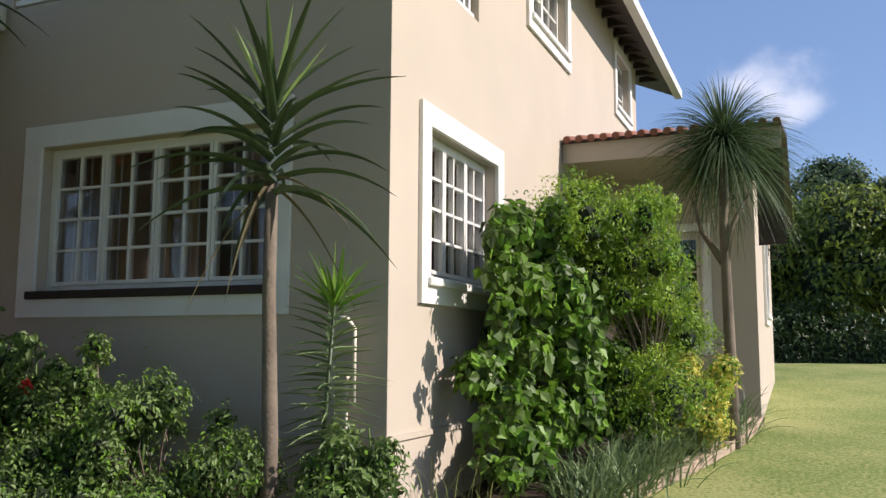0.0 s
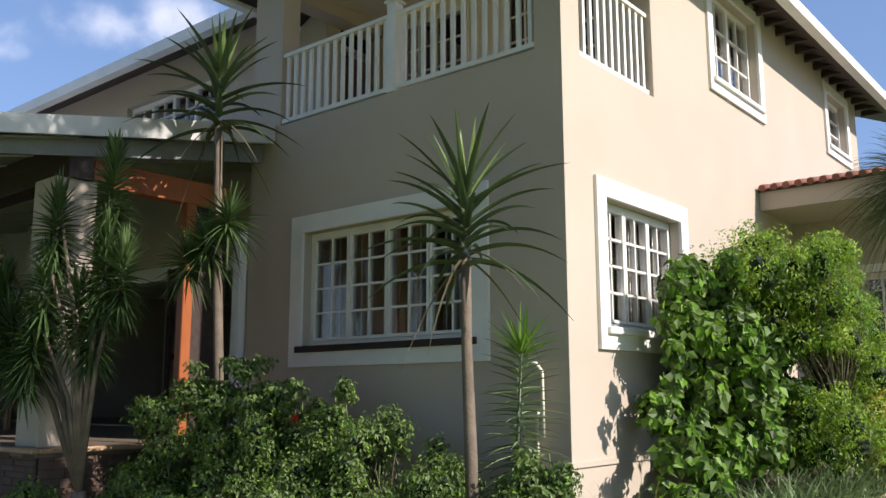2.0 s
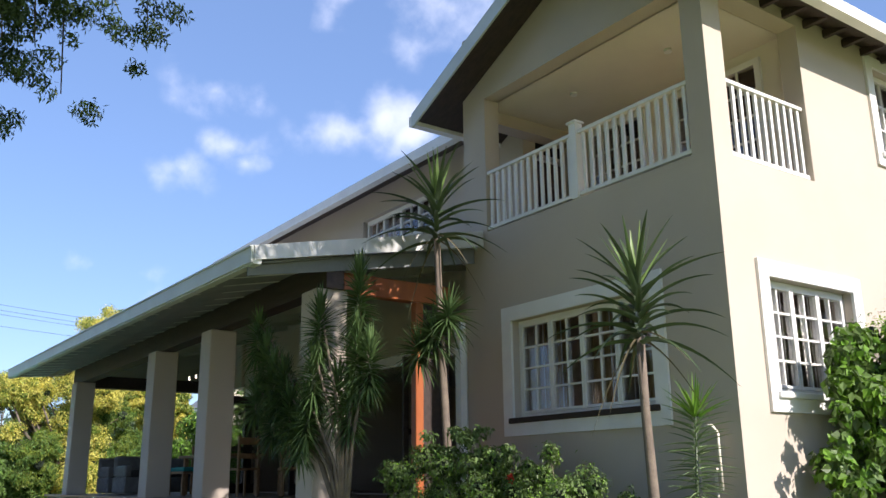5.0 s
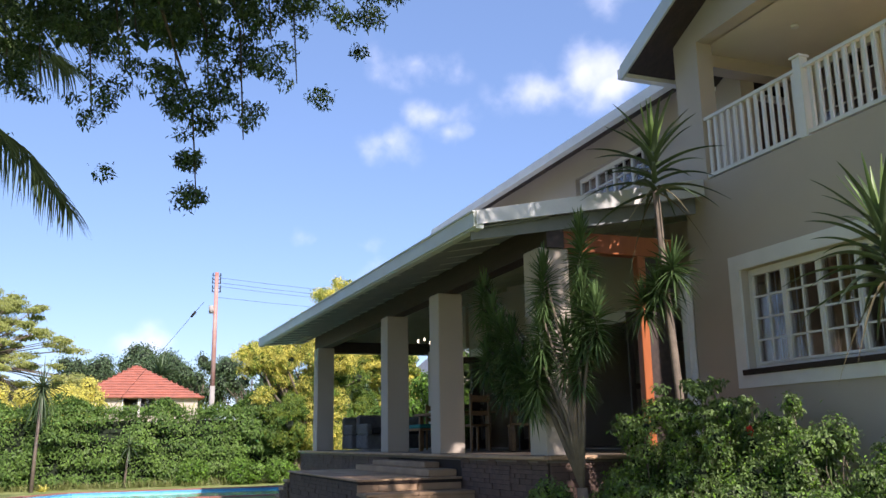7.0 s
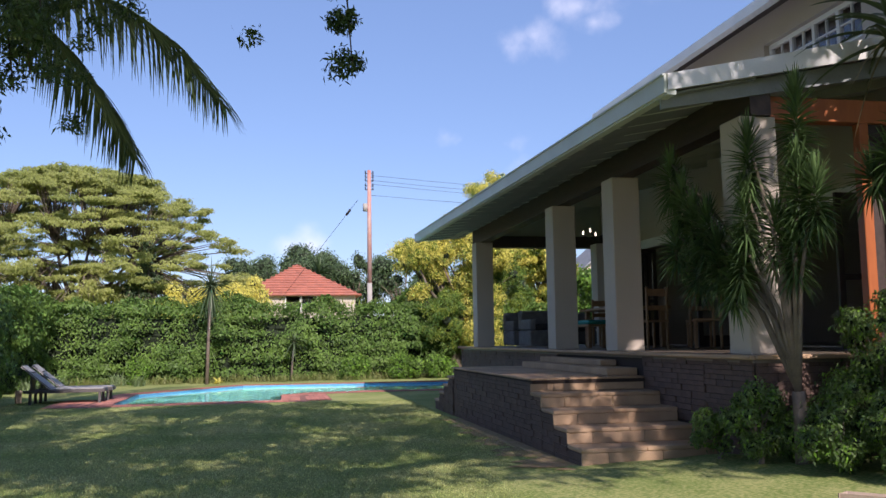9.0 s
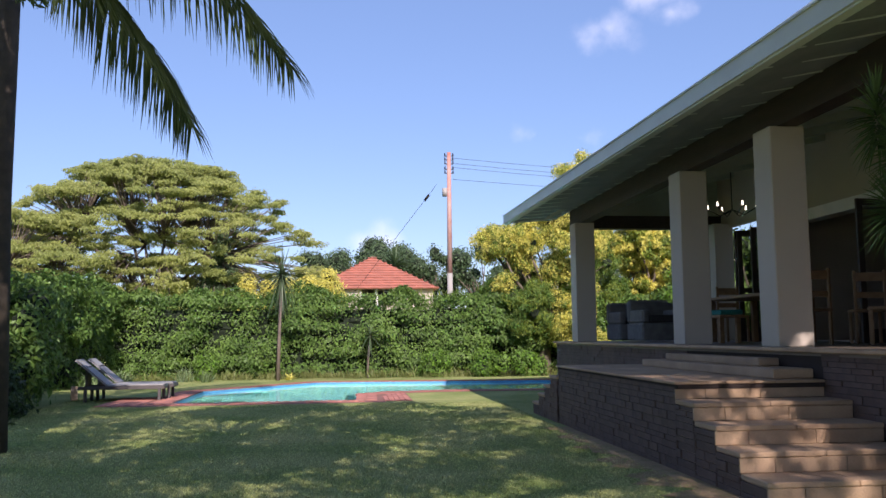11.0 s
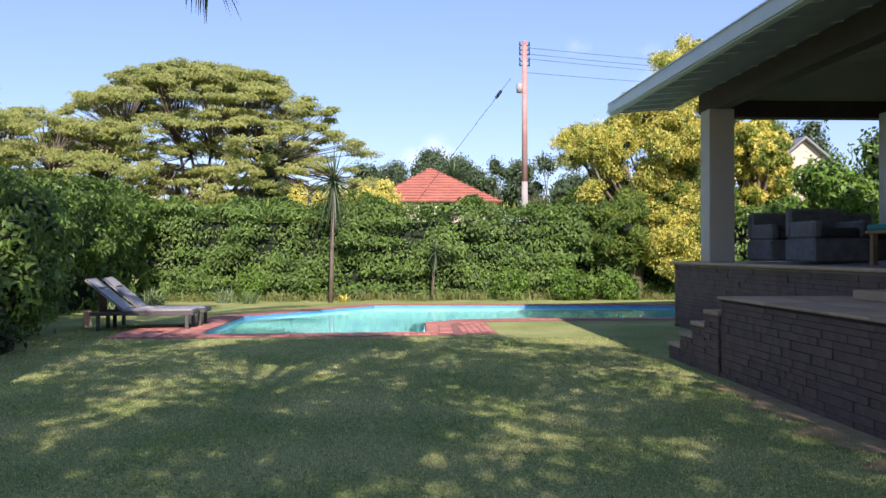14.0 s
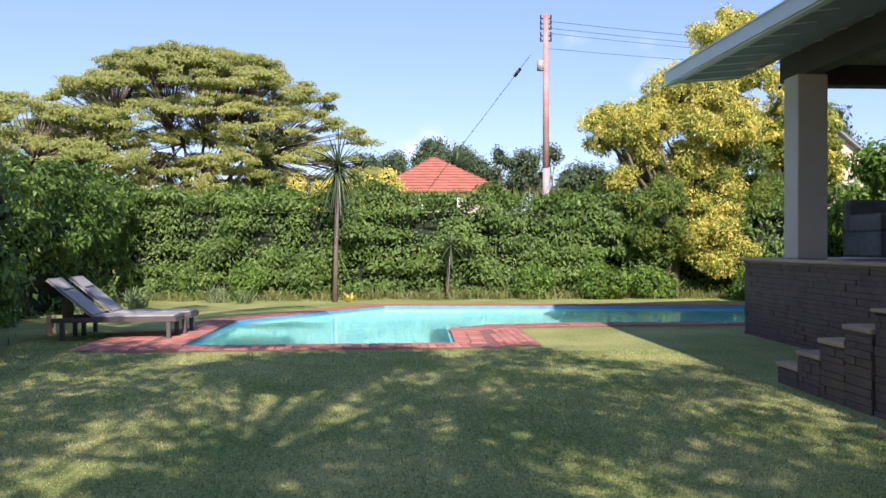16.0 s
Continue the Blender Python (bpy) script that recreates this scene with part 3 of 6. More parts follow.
    bracket = bmesh.new()
    poly_prism(bracket, [(-19.05, 2.10, 3.80), (-19.05, 2.22, 3.80), (-19.05, 2.60, 4.0), (-19.05, 2.42, 4.0)], (-0.05, 0, 0))
    part("trim_eave_bracket", bracket, M_GUTTER, kind="structure", label="pale painted eave bracket by the end column")
    part("beam_verandah_end", boxes((-19.55, -19.25, 3.06, 6.2, 3.62, 3.90)), M_DARKWOOD, kind="structure")
    # Added filler board in ceiling green, in place of the open end.
    bm = bmesh.new()
    poly_prism(bm, [(-19.42, 3.04, 3.9), (-19.42, 6.2, 3.9), (-19.42, 6.2, 4.94), (-19.42, 3.04, 4.24)], (0.04, 0, 0))
    part("verandah_end_filler", bm, M_GREENCEIL, kind="structure")
    bm = bmesh.new()
    for i in range(11):
        x = -18.6 + i * 1.15
        poly_prism(bm, [(x, 3.06, 3.99), (x, 6.19, 4.66), (x, 6.19, 4.78), (x, 3.06, 4.11)], (0.07, 0, 0))
    part("trim_ceiling_rafters", bm, M_GREENCEIL, kind="structure")
    bm = bmesh.new()
    poly_prism(bm, [(-20.2, 3.05, 4.11), (-20.2, 6.19, 4.78), (-20.2, 6.19, 4.81), (-20.2, 3.05, 4.14)], (13.2, 0, 0))
    part("ceiling_verandah", bm, M_GREENCEIL, kind="structure", label="pale green boarded ceiling")


verandah_roof()
FZ = 1.18
part("floor_verandah", boxes((-20.6, -6.70, 2.67, 6.2, 1.10, FZ)), M_FLOOR, kind="structure", label="tiled verandah floor")
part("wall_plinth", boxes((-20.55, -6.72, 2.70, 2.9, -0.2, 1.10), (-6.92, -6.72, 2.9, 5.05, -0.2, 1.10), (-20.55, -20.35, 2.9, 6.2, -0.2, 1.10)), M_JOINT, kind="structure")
for x, y in ((-7.21, 2.91), (-10.72, 2.91), (-13.44, 2.91), (-19.25, 2.91), (-19.25, 5.98)):
    col = thing("verandah_column", "square painted verandah column with render finish", "column", (x + 0.21, y, FZ), group="columns of the verandah")
    part("shaft", boxes((-0.21, 0.21, -0.21, 0.21, 0, 2.508), bev=0.012), M_WALL, col)


STEP_Z = [0.87 - 0.165 * k for k in range(5)]


def garden_steps():
    """Flights at both ends of the raised landing: slab treads over slab risers."""
    for side in (1, -1):
        for k in range(1, 5):
            z = STEP_Z[k]
            x = -9.33 + 0.46 * k if side > 0 else -14.22 - 0.43 * k
            st = thing("garden_step", "worn sandstone garden step with slab tread" if side > 0 else "sandstone garden step on dark stone, in shade",
                       "step", (x, 1.1, 0), group="garden steps beside the landing")
            for j, (ya, yb) in enumerate(((0, 0.74), (0.744, 1.562))):
                xa, xb = (-0.46, 0) if side > 0 else (0, 0.46)
                part("tread", boxes((xa, xb, ya, yb, z - 0.045, z), bev=0.008), M_STEP, st)
            bm = boxes((-0.44, -0.03, 0.03, 1.55, -0.1, z - 0.047) if side > 0 else (0.03, 0.44, 0.03, 1.55, -0.1, z - 0.047))
            part("riser", bm, M_STEP if side > 0 else M_STONE, st)
            if side > 0:
                for ya, yb in ((0.0, 0.30), (0.305, 0.92), (0.925, 1.558)):
                    part("riser_slab", boxes((-0.029, -0.006, ya, yb, z - 0.165 if k < 4 else 0.0, z - 0.048), bev=0.004), M_STEP, st)


garden_steps()
part("wall_verandah_head", boxes((-19.5, -17.41, 6.12, 6.28, 3.62, 4.85)), M_WALL, kind="structure")
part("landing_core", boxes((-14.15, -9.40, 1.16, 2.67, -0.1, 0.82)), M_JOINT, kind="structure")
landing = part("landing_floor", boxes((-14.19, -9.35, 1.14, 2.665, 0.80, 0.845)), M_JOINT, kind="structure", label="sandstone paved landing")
for i in range(8):
    for j in range(3):
        xa, ya = -14.21 + i * 0.610, 1.10 + j * 0.522
        part("paving_slab", boxes((xa + 0.003, xa + 0.605, ya + 0.003, ya + 0.517, 0.845, 0.872), bev=0.005), M_STEP, landing)
bm = bmesh.new()
for ya, yb in ((1.12, 1.42), (1.425, 1.99), (1.995, 2.66)):
    box(bm, -9.385, -9.36, ya, yb, 0.705, 0.80, bev=0.004)
part("riser_slabs", bm, M_STEP, landing, "sandstone riser slabs")
up = thing("upper_step", "pale stone step between the verandah columns", "step", (-11.6, 2.4, 0.873))
part("lower_slab", boxes((-1.9, 2.05, -0.17, 0.265, 0, 0.10), bev=0.01), M_STEP, up)
part("upper_slab", boxes((-1.45, 1.35, 0.02, 0.262, 0.102, 0.19), bev=0.01), M_STEP, up)
part("floor_nosing", boxes((-20.62, -6.66, 2.60, 2.668, 1.135, 1.182), (-6.70, -6.63, 2.668, 5.05, 1.135, 1.182), bev=0.01), M_STEP, kind="structure", label="pale stone nosing")
part("trim_plinth_ledge", boxes((-6.95, HX + 0.02, HY - 0.02, HY, 1.06, 1.10), (HX, HX + 0.02, HY, 14.75, 1.06, 1.10)), M_WALL, kind="structure")


def window(name, axis, c, u0, u1, z0, z1, cols, rows, label, outward=-1, casements=4, border=0.2, bars=True, dark_sill=False):
    """A small-paned casement window with a painted surround; c is the wall face, outward its sign."""
    w = thing(name, label, "window", kind_at(axis, c, u0, z0))
    o = Vector(kind_at(axis, c, u0, z0))

    def bx(bm, ua, ub, za, zb, da, db, bev=0.0):
        lo, hi = sorted((c + outward * da, c + outward * db))
        if axis == "x":
            box(bm, ua - o.x, ub - o.x, lo - o.y, hi - o.y, za - o.z, zb - o.z, bev=bev)
        else:
            box(bm, lo - o.x, hi - o.x, ua - o.y, ub - o.y, za - o.z, zb - o.z, bev=bev)

    if border:
        bm = bmesh.new()
        b = border
        bx(bm, u0 - b, u1 + b, z1, z1 + b, 0.002, 0.035)
        bx(bm, u0 - b, u1 + b, z0 - b, z0, 0.002, 0.035)
        bx(bm, u0 - b, u0, z0, z1, 0.002, 0.035)
        bx(bm, u1, u1 + b, z0, z1, 0.002, 0.035)
        part("surround", bm, M_WHITE, w, "white painted plaster surround")
        bm = bmesh.new()
        bx(bm, u0 - 0.06, u1 + 0.06, z0 - 0.035, z0 + 0.03, -0.14, 0.07, 0.008)
        part("sill", bm, M_JOINT if dark_sill else M_WHITE, w, "dark tiled sill" if dark_sill else "painted sill")
    bm = bmesh.new()
    f = 0.05
    z0i = z0 + 0.03
    bx(bm, u0 + 0.002, u1 - 0.002, z1 - f, z1 - 0.002, -0.18, -0.10)
    bx(bm, u0 + 0.002, u1 - 0.002, z0i, z0i + f, -0.18, -0.10)
    bx(bm, u0 + 0.002, u0 + f, z0i + f, z1 - f, -0.18, -0.10)
    bx(bm, u1 - f, u1 - 0.002, z0i + f, z1 - f, -0.18, -0.10)
    part("frame", bm, M_WHITE, w, "white painted frame")
    cw = (u1 - u0 - 2 * f) / casements
    for q in range(casements):
        a = u0 + f + q * cw
        bm = bmesh.new()
        s = 0.035
        za, zb = z0i + f, z1 - f
        bx(bm, a + 0.004, a + cw - 0.004, zb - s, zb - 0.004, -0.165, -0.085)
        bx(bm, a + 0.004, a + cw - 0.004, za + 0.004, za + s, -0.165, -0.085)
        bx(bm, a + 0.004, a + s, za + s, zb - s, -0.165, -0.085)
        bx(bm, a + cw - s, a + cw - 0.004, za + s, zb - s, -0.165, -0.085)
        for i in range(1, cols):
            u = a + s + (cw - 2 * s) * i / cols
            bx(bm, u - 0.011, u + 0.011, za + s, zb - s, -0.15, -0.10)
        for i in range(1, rows):
            z = za + s + (zb - za - 2 * s) * i / rows
            bx(bm, a + s, a + cw - s, z - 0.011, z + 0.011, -0.15, -0.10)
        part("casement", bm, M_WHITE, w)
        bm = bmesh.new()
        bx(bm, a + s, a + cw - s, za + s, zb - s, -0.128, -0.122)
        g = part("pane", bm, M_GLASS, w, "window glass")
        g.visible_shadow = False
    if bars:
        bm = bmesh.new()
        n = int((u1 - u0) / 0.16)
        for i in range(1, n):
            u = u0 + (u1 - u0) * i / n
            bx(bm, u - 0.005, u + 0.005, z0, z1, -0.225, -0.215)
        part("burglar_bars", bm, M_WHITE, w, "thin white burglar bars behind the glass")
    return w


def kind_at(axis, c, u, z):
    return (u, c, z) if axis == "x" else (c, u, z)


window("casement_window", "x", HY, *S_FW, 2, 4, "white small-paned casement window in a shaded beige wall, curtains behind", dark_sill=True, border=0.185)
window("casement_window", "y", HX, *S_SW, 2, 4, "white small-paned casement window in a sunlit beige wall, partly behind a shrub", outward=1, casements=3, border=0.17)
window("casement_window", "y", HX, 8.44, 9.93, 5.29, 6.50, 2, 3, "white upper window with one casement ajar in a sunlit wall", outward=1, casements=2, border=0.15)
window("casement_window", "y", HX, 12.98, 14.05, 5.50, 6.42, 2, 3, "small white upper window under the eave of a sunlit wall", outward=1, casements=1, border=0.14)
window("casement_window", "x", 6.2, -11.8, -9.3, 5.65, 6.35, 2, 2, "white upper window in a pinkish wall above the verandah roof", casements=4, border=0, bars=False)


def railing(name, axis, c, u0, u1, z0, z1, label, post_at=None):
    r = thing(name, label, "railing", kind_at(axis, c, u0, z0), group="balcony railings")

    def piece(nm, ua, ub, za, zb, w, bev=0.004, lab=""):
        bm = bmesh.new()
        if axis == "x":
            box(bm, ua - u0, ub - u0, -w / 2, w / 2, za - z0, zb - z0, bev=bev)
        else:
            box(bm, -w / 2, w / 2, ua - u0, ub - u0, za - z0, zb - z0, bev=bev)
        part(nm, bm, M_WHITE, r, lab)

    piece("bottom_rail", u0, u1, z0 + 0.03, z0 + 0.08, 0.07)
    piece("top_rail", u0, u1, z1 - 0.045, z1, 0.07)
    n = int((u1 - u0) / 0.125)
    for i in range(n):
        u = u0 + (u1 - u0) * (i + 0.5) / n
        if post_at and abs(u - post_at) < 0.09:
            continue
        piece("baluster", u - 0.022, u + 0.022, z0 + 0.08, z1 - 0.045, 0.03, 0)
    if post_at:
        piece("post", post_at - 0.06, post_at + 0.06, z0, z1 + 0.10, 0.12)
        piece("post_cap", post_at - 0.08, post_at + 0.08, z1 + 0.10, z1 + 0.13, 0.16)


railing("balcony_railing", "x", HY + 0.05, -6.448, -2.982, 4.672, 5.54, "white painted timber balcony railing over the shaded front wall", -4.72)
railing("balcony_railing", "y", HX - 0.08, 5.382, 6.838, 4.642, 5.56, "white painted timber balcony railing on the sunlit side wall")

# ---- planting ----
WAVES = [(unit(rng.normal(size=(1, 3)))[0] * f, rng.random() * 6.28, a) for f, a in ((1.3, 0.8), (2.1, 0.8), (3.2, 0.8), (4.4, 0.7), (5.7, 0.6), (7.5, 0.6), (9.8, 0.5), (13.0, 0.4))]


def hedge(name, x0, x1, y0, y1, h, label, density=420, leaf=0.10, mat=None, z=0.0, lump=1.0):
    """A clipped hedge between two corners: near-black core in place of inner shade, leafy skin with hollows and bulges.
    """
    t = thing(name, label, "hedge", ((x0 + x1) / 2, (y0 + y1) / 2, z))
    ox, oy = (x0 + x1) / 2, (y0 + y1) / 2
    # Solid block in near-black, painted shade behind the leafy skin.
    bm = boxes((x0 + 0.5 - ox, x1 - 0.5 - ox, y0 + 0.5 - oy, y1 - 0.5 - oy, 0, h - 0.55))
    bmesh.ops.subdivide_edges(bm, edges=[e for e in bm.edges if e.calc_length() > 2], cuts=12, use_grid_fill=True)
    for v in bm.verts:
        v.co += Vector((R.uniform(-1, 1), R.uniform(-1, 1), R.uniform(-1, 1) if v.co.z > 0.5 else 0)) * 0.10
    part("shade_core", bm, L_SHADECORE, t, "near-black box standing for the shade inside the hedge", "stuff")
    lx, ly = x1 - x0, y1 - y0
    P, D = [], []
    for ax, c, area in (("x", x0, ly * h), ("x", x1, ly * h), ("y", y0, lx * h), ("y", y1, lx * h), ("z", h, lx * ly)):
        n = int(area * density)
        a, b = rng.random(n), rng.random(n)
        if ax == "x":
            p = np.stack([np.full(n, c), y0 + a * ly, b * h], 1)
            nrm = np.array([-1.0 if c == x0 else 1.0, 0, 0])
        elif ax == "y":
            p = np.stack([x0 + a * lx, np.full(n, c), b * h], 1)
            nrm = np.array([0, -1.0 if c == y0 else 1.0, 0])
        else:
            p = np.stack([x0 + a * lx, y0 + b * ly, np.full(n, h)], 1)
            nrm = np.array([0, 0, 1.0])
        warp = p + 0.5 * np.sin(p[:, [1, 2, 0]] * 1.9 + 0.7)
        wob = sum(np.sin(warp @ kv + ph) * am for kv, ph, am in WAVES) * (0.115 * lump)
        keep = rng.random(n) < np.clip(0.70 + wob * 2.4 / lump, 0.12, 1)
        p = p + nrm * (wob - np.abs(rng.normal(size=n)) * 0.13 + 0.02)[:, None]
        P.append(p[keep])
        D.append((nrm + rng.normal(size=(n, 3)) * 0.25 + np.array([0, 0, 0.2]))[keep])
    p = np.concatenate(P) - np.array([ox, oy, 0])
    leaves("foliage", p, np.concatenate(D), leaf, leaf * 0.5, mat or L_HEDGE, t, "dense green leaves")
    m = int((lx + ly) * 26)
    tp = np.stack([x0 - ox + rng.random(m) * lx, y0 - oy + rng.random(m) * ly, np.full(m, h - 0.05)], 1)
    blades("upper_growth", tp, rng.normal(size=(m, 3)) * 0.35 + np.array([0, 0, 1.0]), rng.uniform(0.12, 0.42, m), 0.035, L_YGREEN, t, "paler young shoots", droop=0.15, seg=2)
    return t


def twiggy(bm, root, ends, r):
    for e in ends:
        e = Vector(e)
        mid = root.lerp(e, 0.5) + Vector((R.uniform(-1, 1), R.uniform(-1, 1), R.uniform(-0.2, 1))) * (e - root).length * 0.12
        tube(bm, [root, mid, e], [r, r * 0.6, r * 0.2], 5)


def blob_tree(name, label, x, y, trunk_h, clumps, mats, n, leaf, trunk_r=0.2, bark=None, core=0.62, flat=1.0, cat="tree", z=None, width=0.5, fold=0.25, droop=0.0):
    """A trunk with limbs to every clump, and layers of leaves on the clumps."""
    t = thing(name, label, cat, (x, y, ground_z(x, y) if z is None else z))
    bm = bmesh.new()
    tube(bm, [(0, 0, -0.2), (0.05, 0.03, trunk_h * 0.5), (0.0, 0.02, trunk_h)], [trunk_r * 1.3, trunk_r, trunk_r * 0.7], 9)
    twiggy(bm, Vector((0, 0.02, trunk_h * 0.92)), [c[:3] for c in clumps[:60]], trunk_r * 0.4)
    part("trunk", bm, bark or M_BARK, t, "branching trunk")
    # Near-black blobs put shade into the gaps between leaves.
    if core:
        lumpy_core("shade_core", clumps, L_SHADECORE, t, core)
    for i, (m, share, nm, *some) in enumerate(mats):
        p, d = clump_points(some[0] if some else clumps, int(n * share), 1.0 + 0.05 * i, flat)
        leaves(nm, p, d, leaf, leaf * width, m, t, fold=fold, droop=0.15 + droop)
    return t


def tufted(clumps, k, r0, r1, flat=1.0):
    """Every clump broken up into small tufts over its surface, mostly on its upper side."""
    out = []
    for x, y, z, r in clumps:
        for _ in range(k):
            d = Vector((R.gauss(0, 1), R.gauss(0, 1), R.gauss(0.25, 1))).normalized() * r * R.uniform(0.55, 1.12)
            out.append((x + d.x, y + d.y, z + d.z * flat, R.uniform(r0, r1)))
    return out


def cloud_of(x, y, z, rx, ry, rz, k, r0, r1, inner=0.25):
    out = []
    while len(out) < k:
        a, b, c = R.uniform(-1, 1), R.uniform(-1, 1), R.uniform(-1, 1)
        if inner < a * a + b * b + c * c < 1:
            out.append((x + a * rx, y + b * ry, z + c * rz, R.uniform(r0, r1)))
    return out


hedge("boundary_hedge", -31.2, -29.6, -10.0, 6.6, 2.72, "tall clipped green hedge behind the swimming pool", density=900, leaf=0.115, lump=1.3)
hedge("side_hedge", -29.7, -18.2, -11.2, -9.3, 2.7, "tall dark green hedge beside the sun loungers", leaf=0.13, density=700, lump=1.3)
blob_tree("hedge_shrub", "big glossy shrub at the shaded side of the lawn", -18.6, -9.0, 0.5, cloud_of(0, 0, 1.2, 1.7, 1.1, 1.35, 26, 0.45, 0.75), [(L_HEDGE, 1, "foliage")], 14000, 0.14, 0.06, cat="shrub")
blob_tree("dark_shrub", "low dark shrub at the shaded edge of the lawn", -16.4, -8.35, 0.3, cloud_of(0, 0, 0.55, 1.1, 0.9, 0.65, 16, 0.3, 0.5), [(L_OVER, 1, "foliage")], 8000, 0.10, 0.04, cat="shrub")

YT_GOLD = (cloud_of(0, -1.0, 4.1, 1.2, 1.1, 1.0, 15, 0.3, 0.5) + cloud_of(-0.2, 1.75, 6.2, 0.9, 0.8, 1.1, 12, 0.3, 0.5) + cloud_of(0.1, 0.7, 4.3, 1.4, 1.4, 1.3, 24, 0.3, 0.55) +
           cloud_of(0.9, 0.95, 1.5, 0.5, 0.7, 1.0, 12, 0.22, 0.4) + [(0.4, -0.2, 5.5, 0.45), (0.3, 0.6, 6.0, 0.5), (0.3, 0.2, 5.2, 0.5), (0.4, 1.2, 5.2, 0.5), (0.3, 0.9, 6.8, 0.4), (0.3, -0.6, 4.9, 0.4), (0.6, 0.2, 3.2, 0.45), (0.6, 1.3, 2.9, 0.4), (0.5, -1.3, 3.1, 0.35)])
YT_GREEN = cloud_of(0.2, -0.5, 2.2, 0.9, 0.9, 1.1, 18, 0.3, 0.5) + cloud_of(-0.4, 1.9, 2.9, 0.8, 1.0, 1.6, 16, 0.3, 0.55) + cloud_of(-0.3, 0.3, 3.6, 1.0, 1.5, 1.0, 12, 0.3, 0.5)
YT_GOLD_TUFTS, YT_GREEN_TUFTS = tufted(YT_GOLD, 22, 0.11, 0.24, 0.85), tufted(YT_GREEN, 16, 0.12, 0.24, 0.85)
blob_tree("yellow_tree", "large golden yellow and green tree beyond the pool", -29.9, 4.5, 2.2, YT_GREEN + YT_GOLD,
          [(L_HEDGE, 0.24, "dark_foliage", YT_GREEN_TUFTS + YT_GOLD_TUFTS[::5]), (L_YGREEN, 0.32, "green_foliage", YT_GREEN_TUFTS[::2] + YT_GOLD_TUFTS[::3]), (L_YELLOW, 0.44, "yellow_foliage", YT_GOLD_TUFTS)],
          250000, 0.075, 0.2, core=0.36, flat=0.9)
YS = cloud_of(0, 0, 4.2, 1.0, 1.1, 1.7, 22, 0.35, 0.6)
blob_tree("yellow_tree", "second yellow flowering tree behind the verandah", -31.0, 8.3, 2.4, YS,
          [(L_YGREEN, 0.45, "green_foliage", tufted(YS, 12, 0.12, 0.24)), (L_YELLOW, 0.55, "yellow_foliage", tufted(YS, 14, 0.1, 0.2))], 60000, 0.10, 0.2, core=0.42, flat=0.8)
blob_tree("broadleaf_tree", "bushy green broadleaf tree with sunlit leaves behind the verandah", -27.4, 8.9, 1.0, cloud_of(0, 0, 2.3, 1.0, 1.1, 1.5, 26, 0.35, 0.6),
          [(L_HEDGE, 0.6, "foliage"), (L_LIME, 0.4, "sunlit_foliage")], 16000, 0.15, 0.12, core=0.5)
hedge("back_hedge", -30.4, -29.0, 6.2, 26, 2.6, "green hedge behind the verandah", density=380, leaf=0.14)
for gx, gy, gr, gz in ((-27.5, 11.0, 1.6, 2.6), (-27.8, 14.5, 2.0, 3.0), (-29.0, 19.0, 2.4, 3.2)):
    blob_tree("broadleaf_tree", "dense dark green broadleaf tree behind the verandah", gx, gy, 1.5, cloud_of(0, 0, gz, gr, gr, gr * 1.1, 24, 0.6, 1.0),
              [(L_HEDGE, 1, "foliage")], 20000, 0.16, 0.18, core=0.7)
for fx, fy, fr in ((-29.8, 0.9, 0.55), (-29.6, 2.6, 0.6), (-29.5, 3.8, 0.5), (-29.7, -6.6, 0.5), (-28.6, 6.0, 0.5)):
    blob_tree("low_shrub", "low bright green shrub at the foot of the hedge", fx + 0.5, fy, 0.2, cloud_of(0, 0, 0.4, fr * 0.8, fr, 0.35, 9, 0.2, 0.35),
              [(L_HEDGE, 0.6, "foliage"), (L_LIME, 0.4, "young_foliage")], 4000, 0.085, 0.03, core=0.5, cat="shrub")


def tufts(name, label, places, n, length, mat, spread=0.1, width=0.018, droop=0.45, category="grass tuft", group="", tilt=0.45):
    for x, y, s in places:
        t = thing(name, label, category, (x, y, ground_z(x, y)), group=group)
        b = np.stack([rng.normal(size=n) * spread * s, rng.normal(size=n) * spread * s, np.zeros(n)], 1)
        d = rng.normal(size=(n, 3)) * tilt
        d[:, 2] = 1
        blades("leaves", b, d, length * s * rng.uniform(0.6, 1.2, n), width, mat, t, droop=droop)


tufts("grass_tuft", "pale long grass tuft along the pool edge", [(-29.2 + R.uniform(-0.25, 0.35), y + R.uniform(-0.2, 0.2), R.uniform(0.6, 1.2)) for y in np.arange(-8.6, 5.5, 0.32)],
      60, 0.55, L_PALEGRASS, spread=0.17, width=0.02, group="grass along the hedge")
tufts("strap_plant", "dark green strap-leaved plant at the hedge", [(-27.0, -8.6, 1.1), (-26.3, -8.3, 0.9), (-25.2, -8.9, 1.0), (-28.3, -7.0, 1.1), (-28.0, -6.3, 0.8)], 70, 0.8, L_GRASSY, 0.12, 0.03)
tufts("bromeliad", "small bright yellow-green rosette plant", [(-28.5, -3.9, 0.8)], 40, 0.5, L_YELLOW, 0.05, 0.05, tilt=0.9)


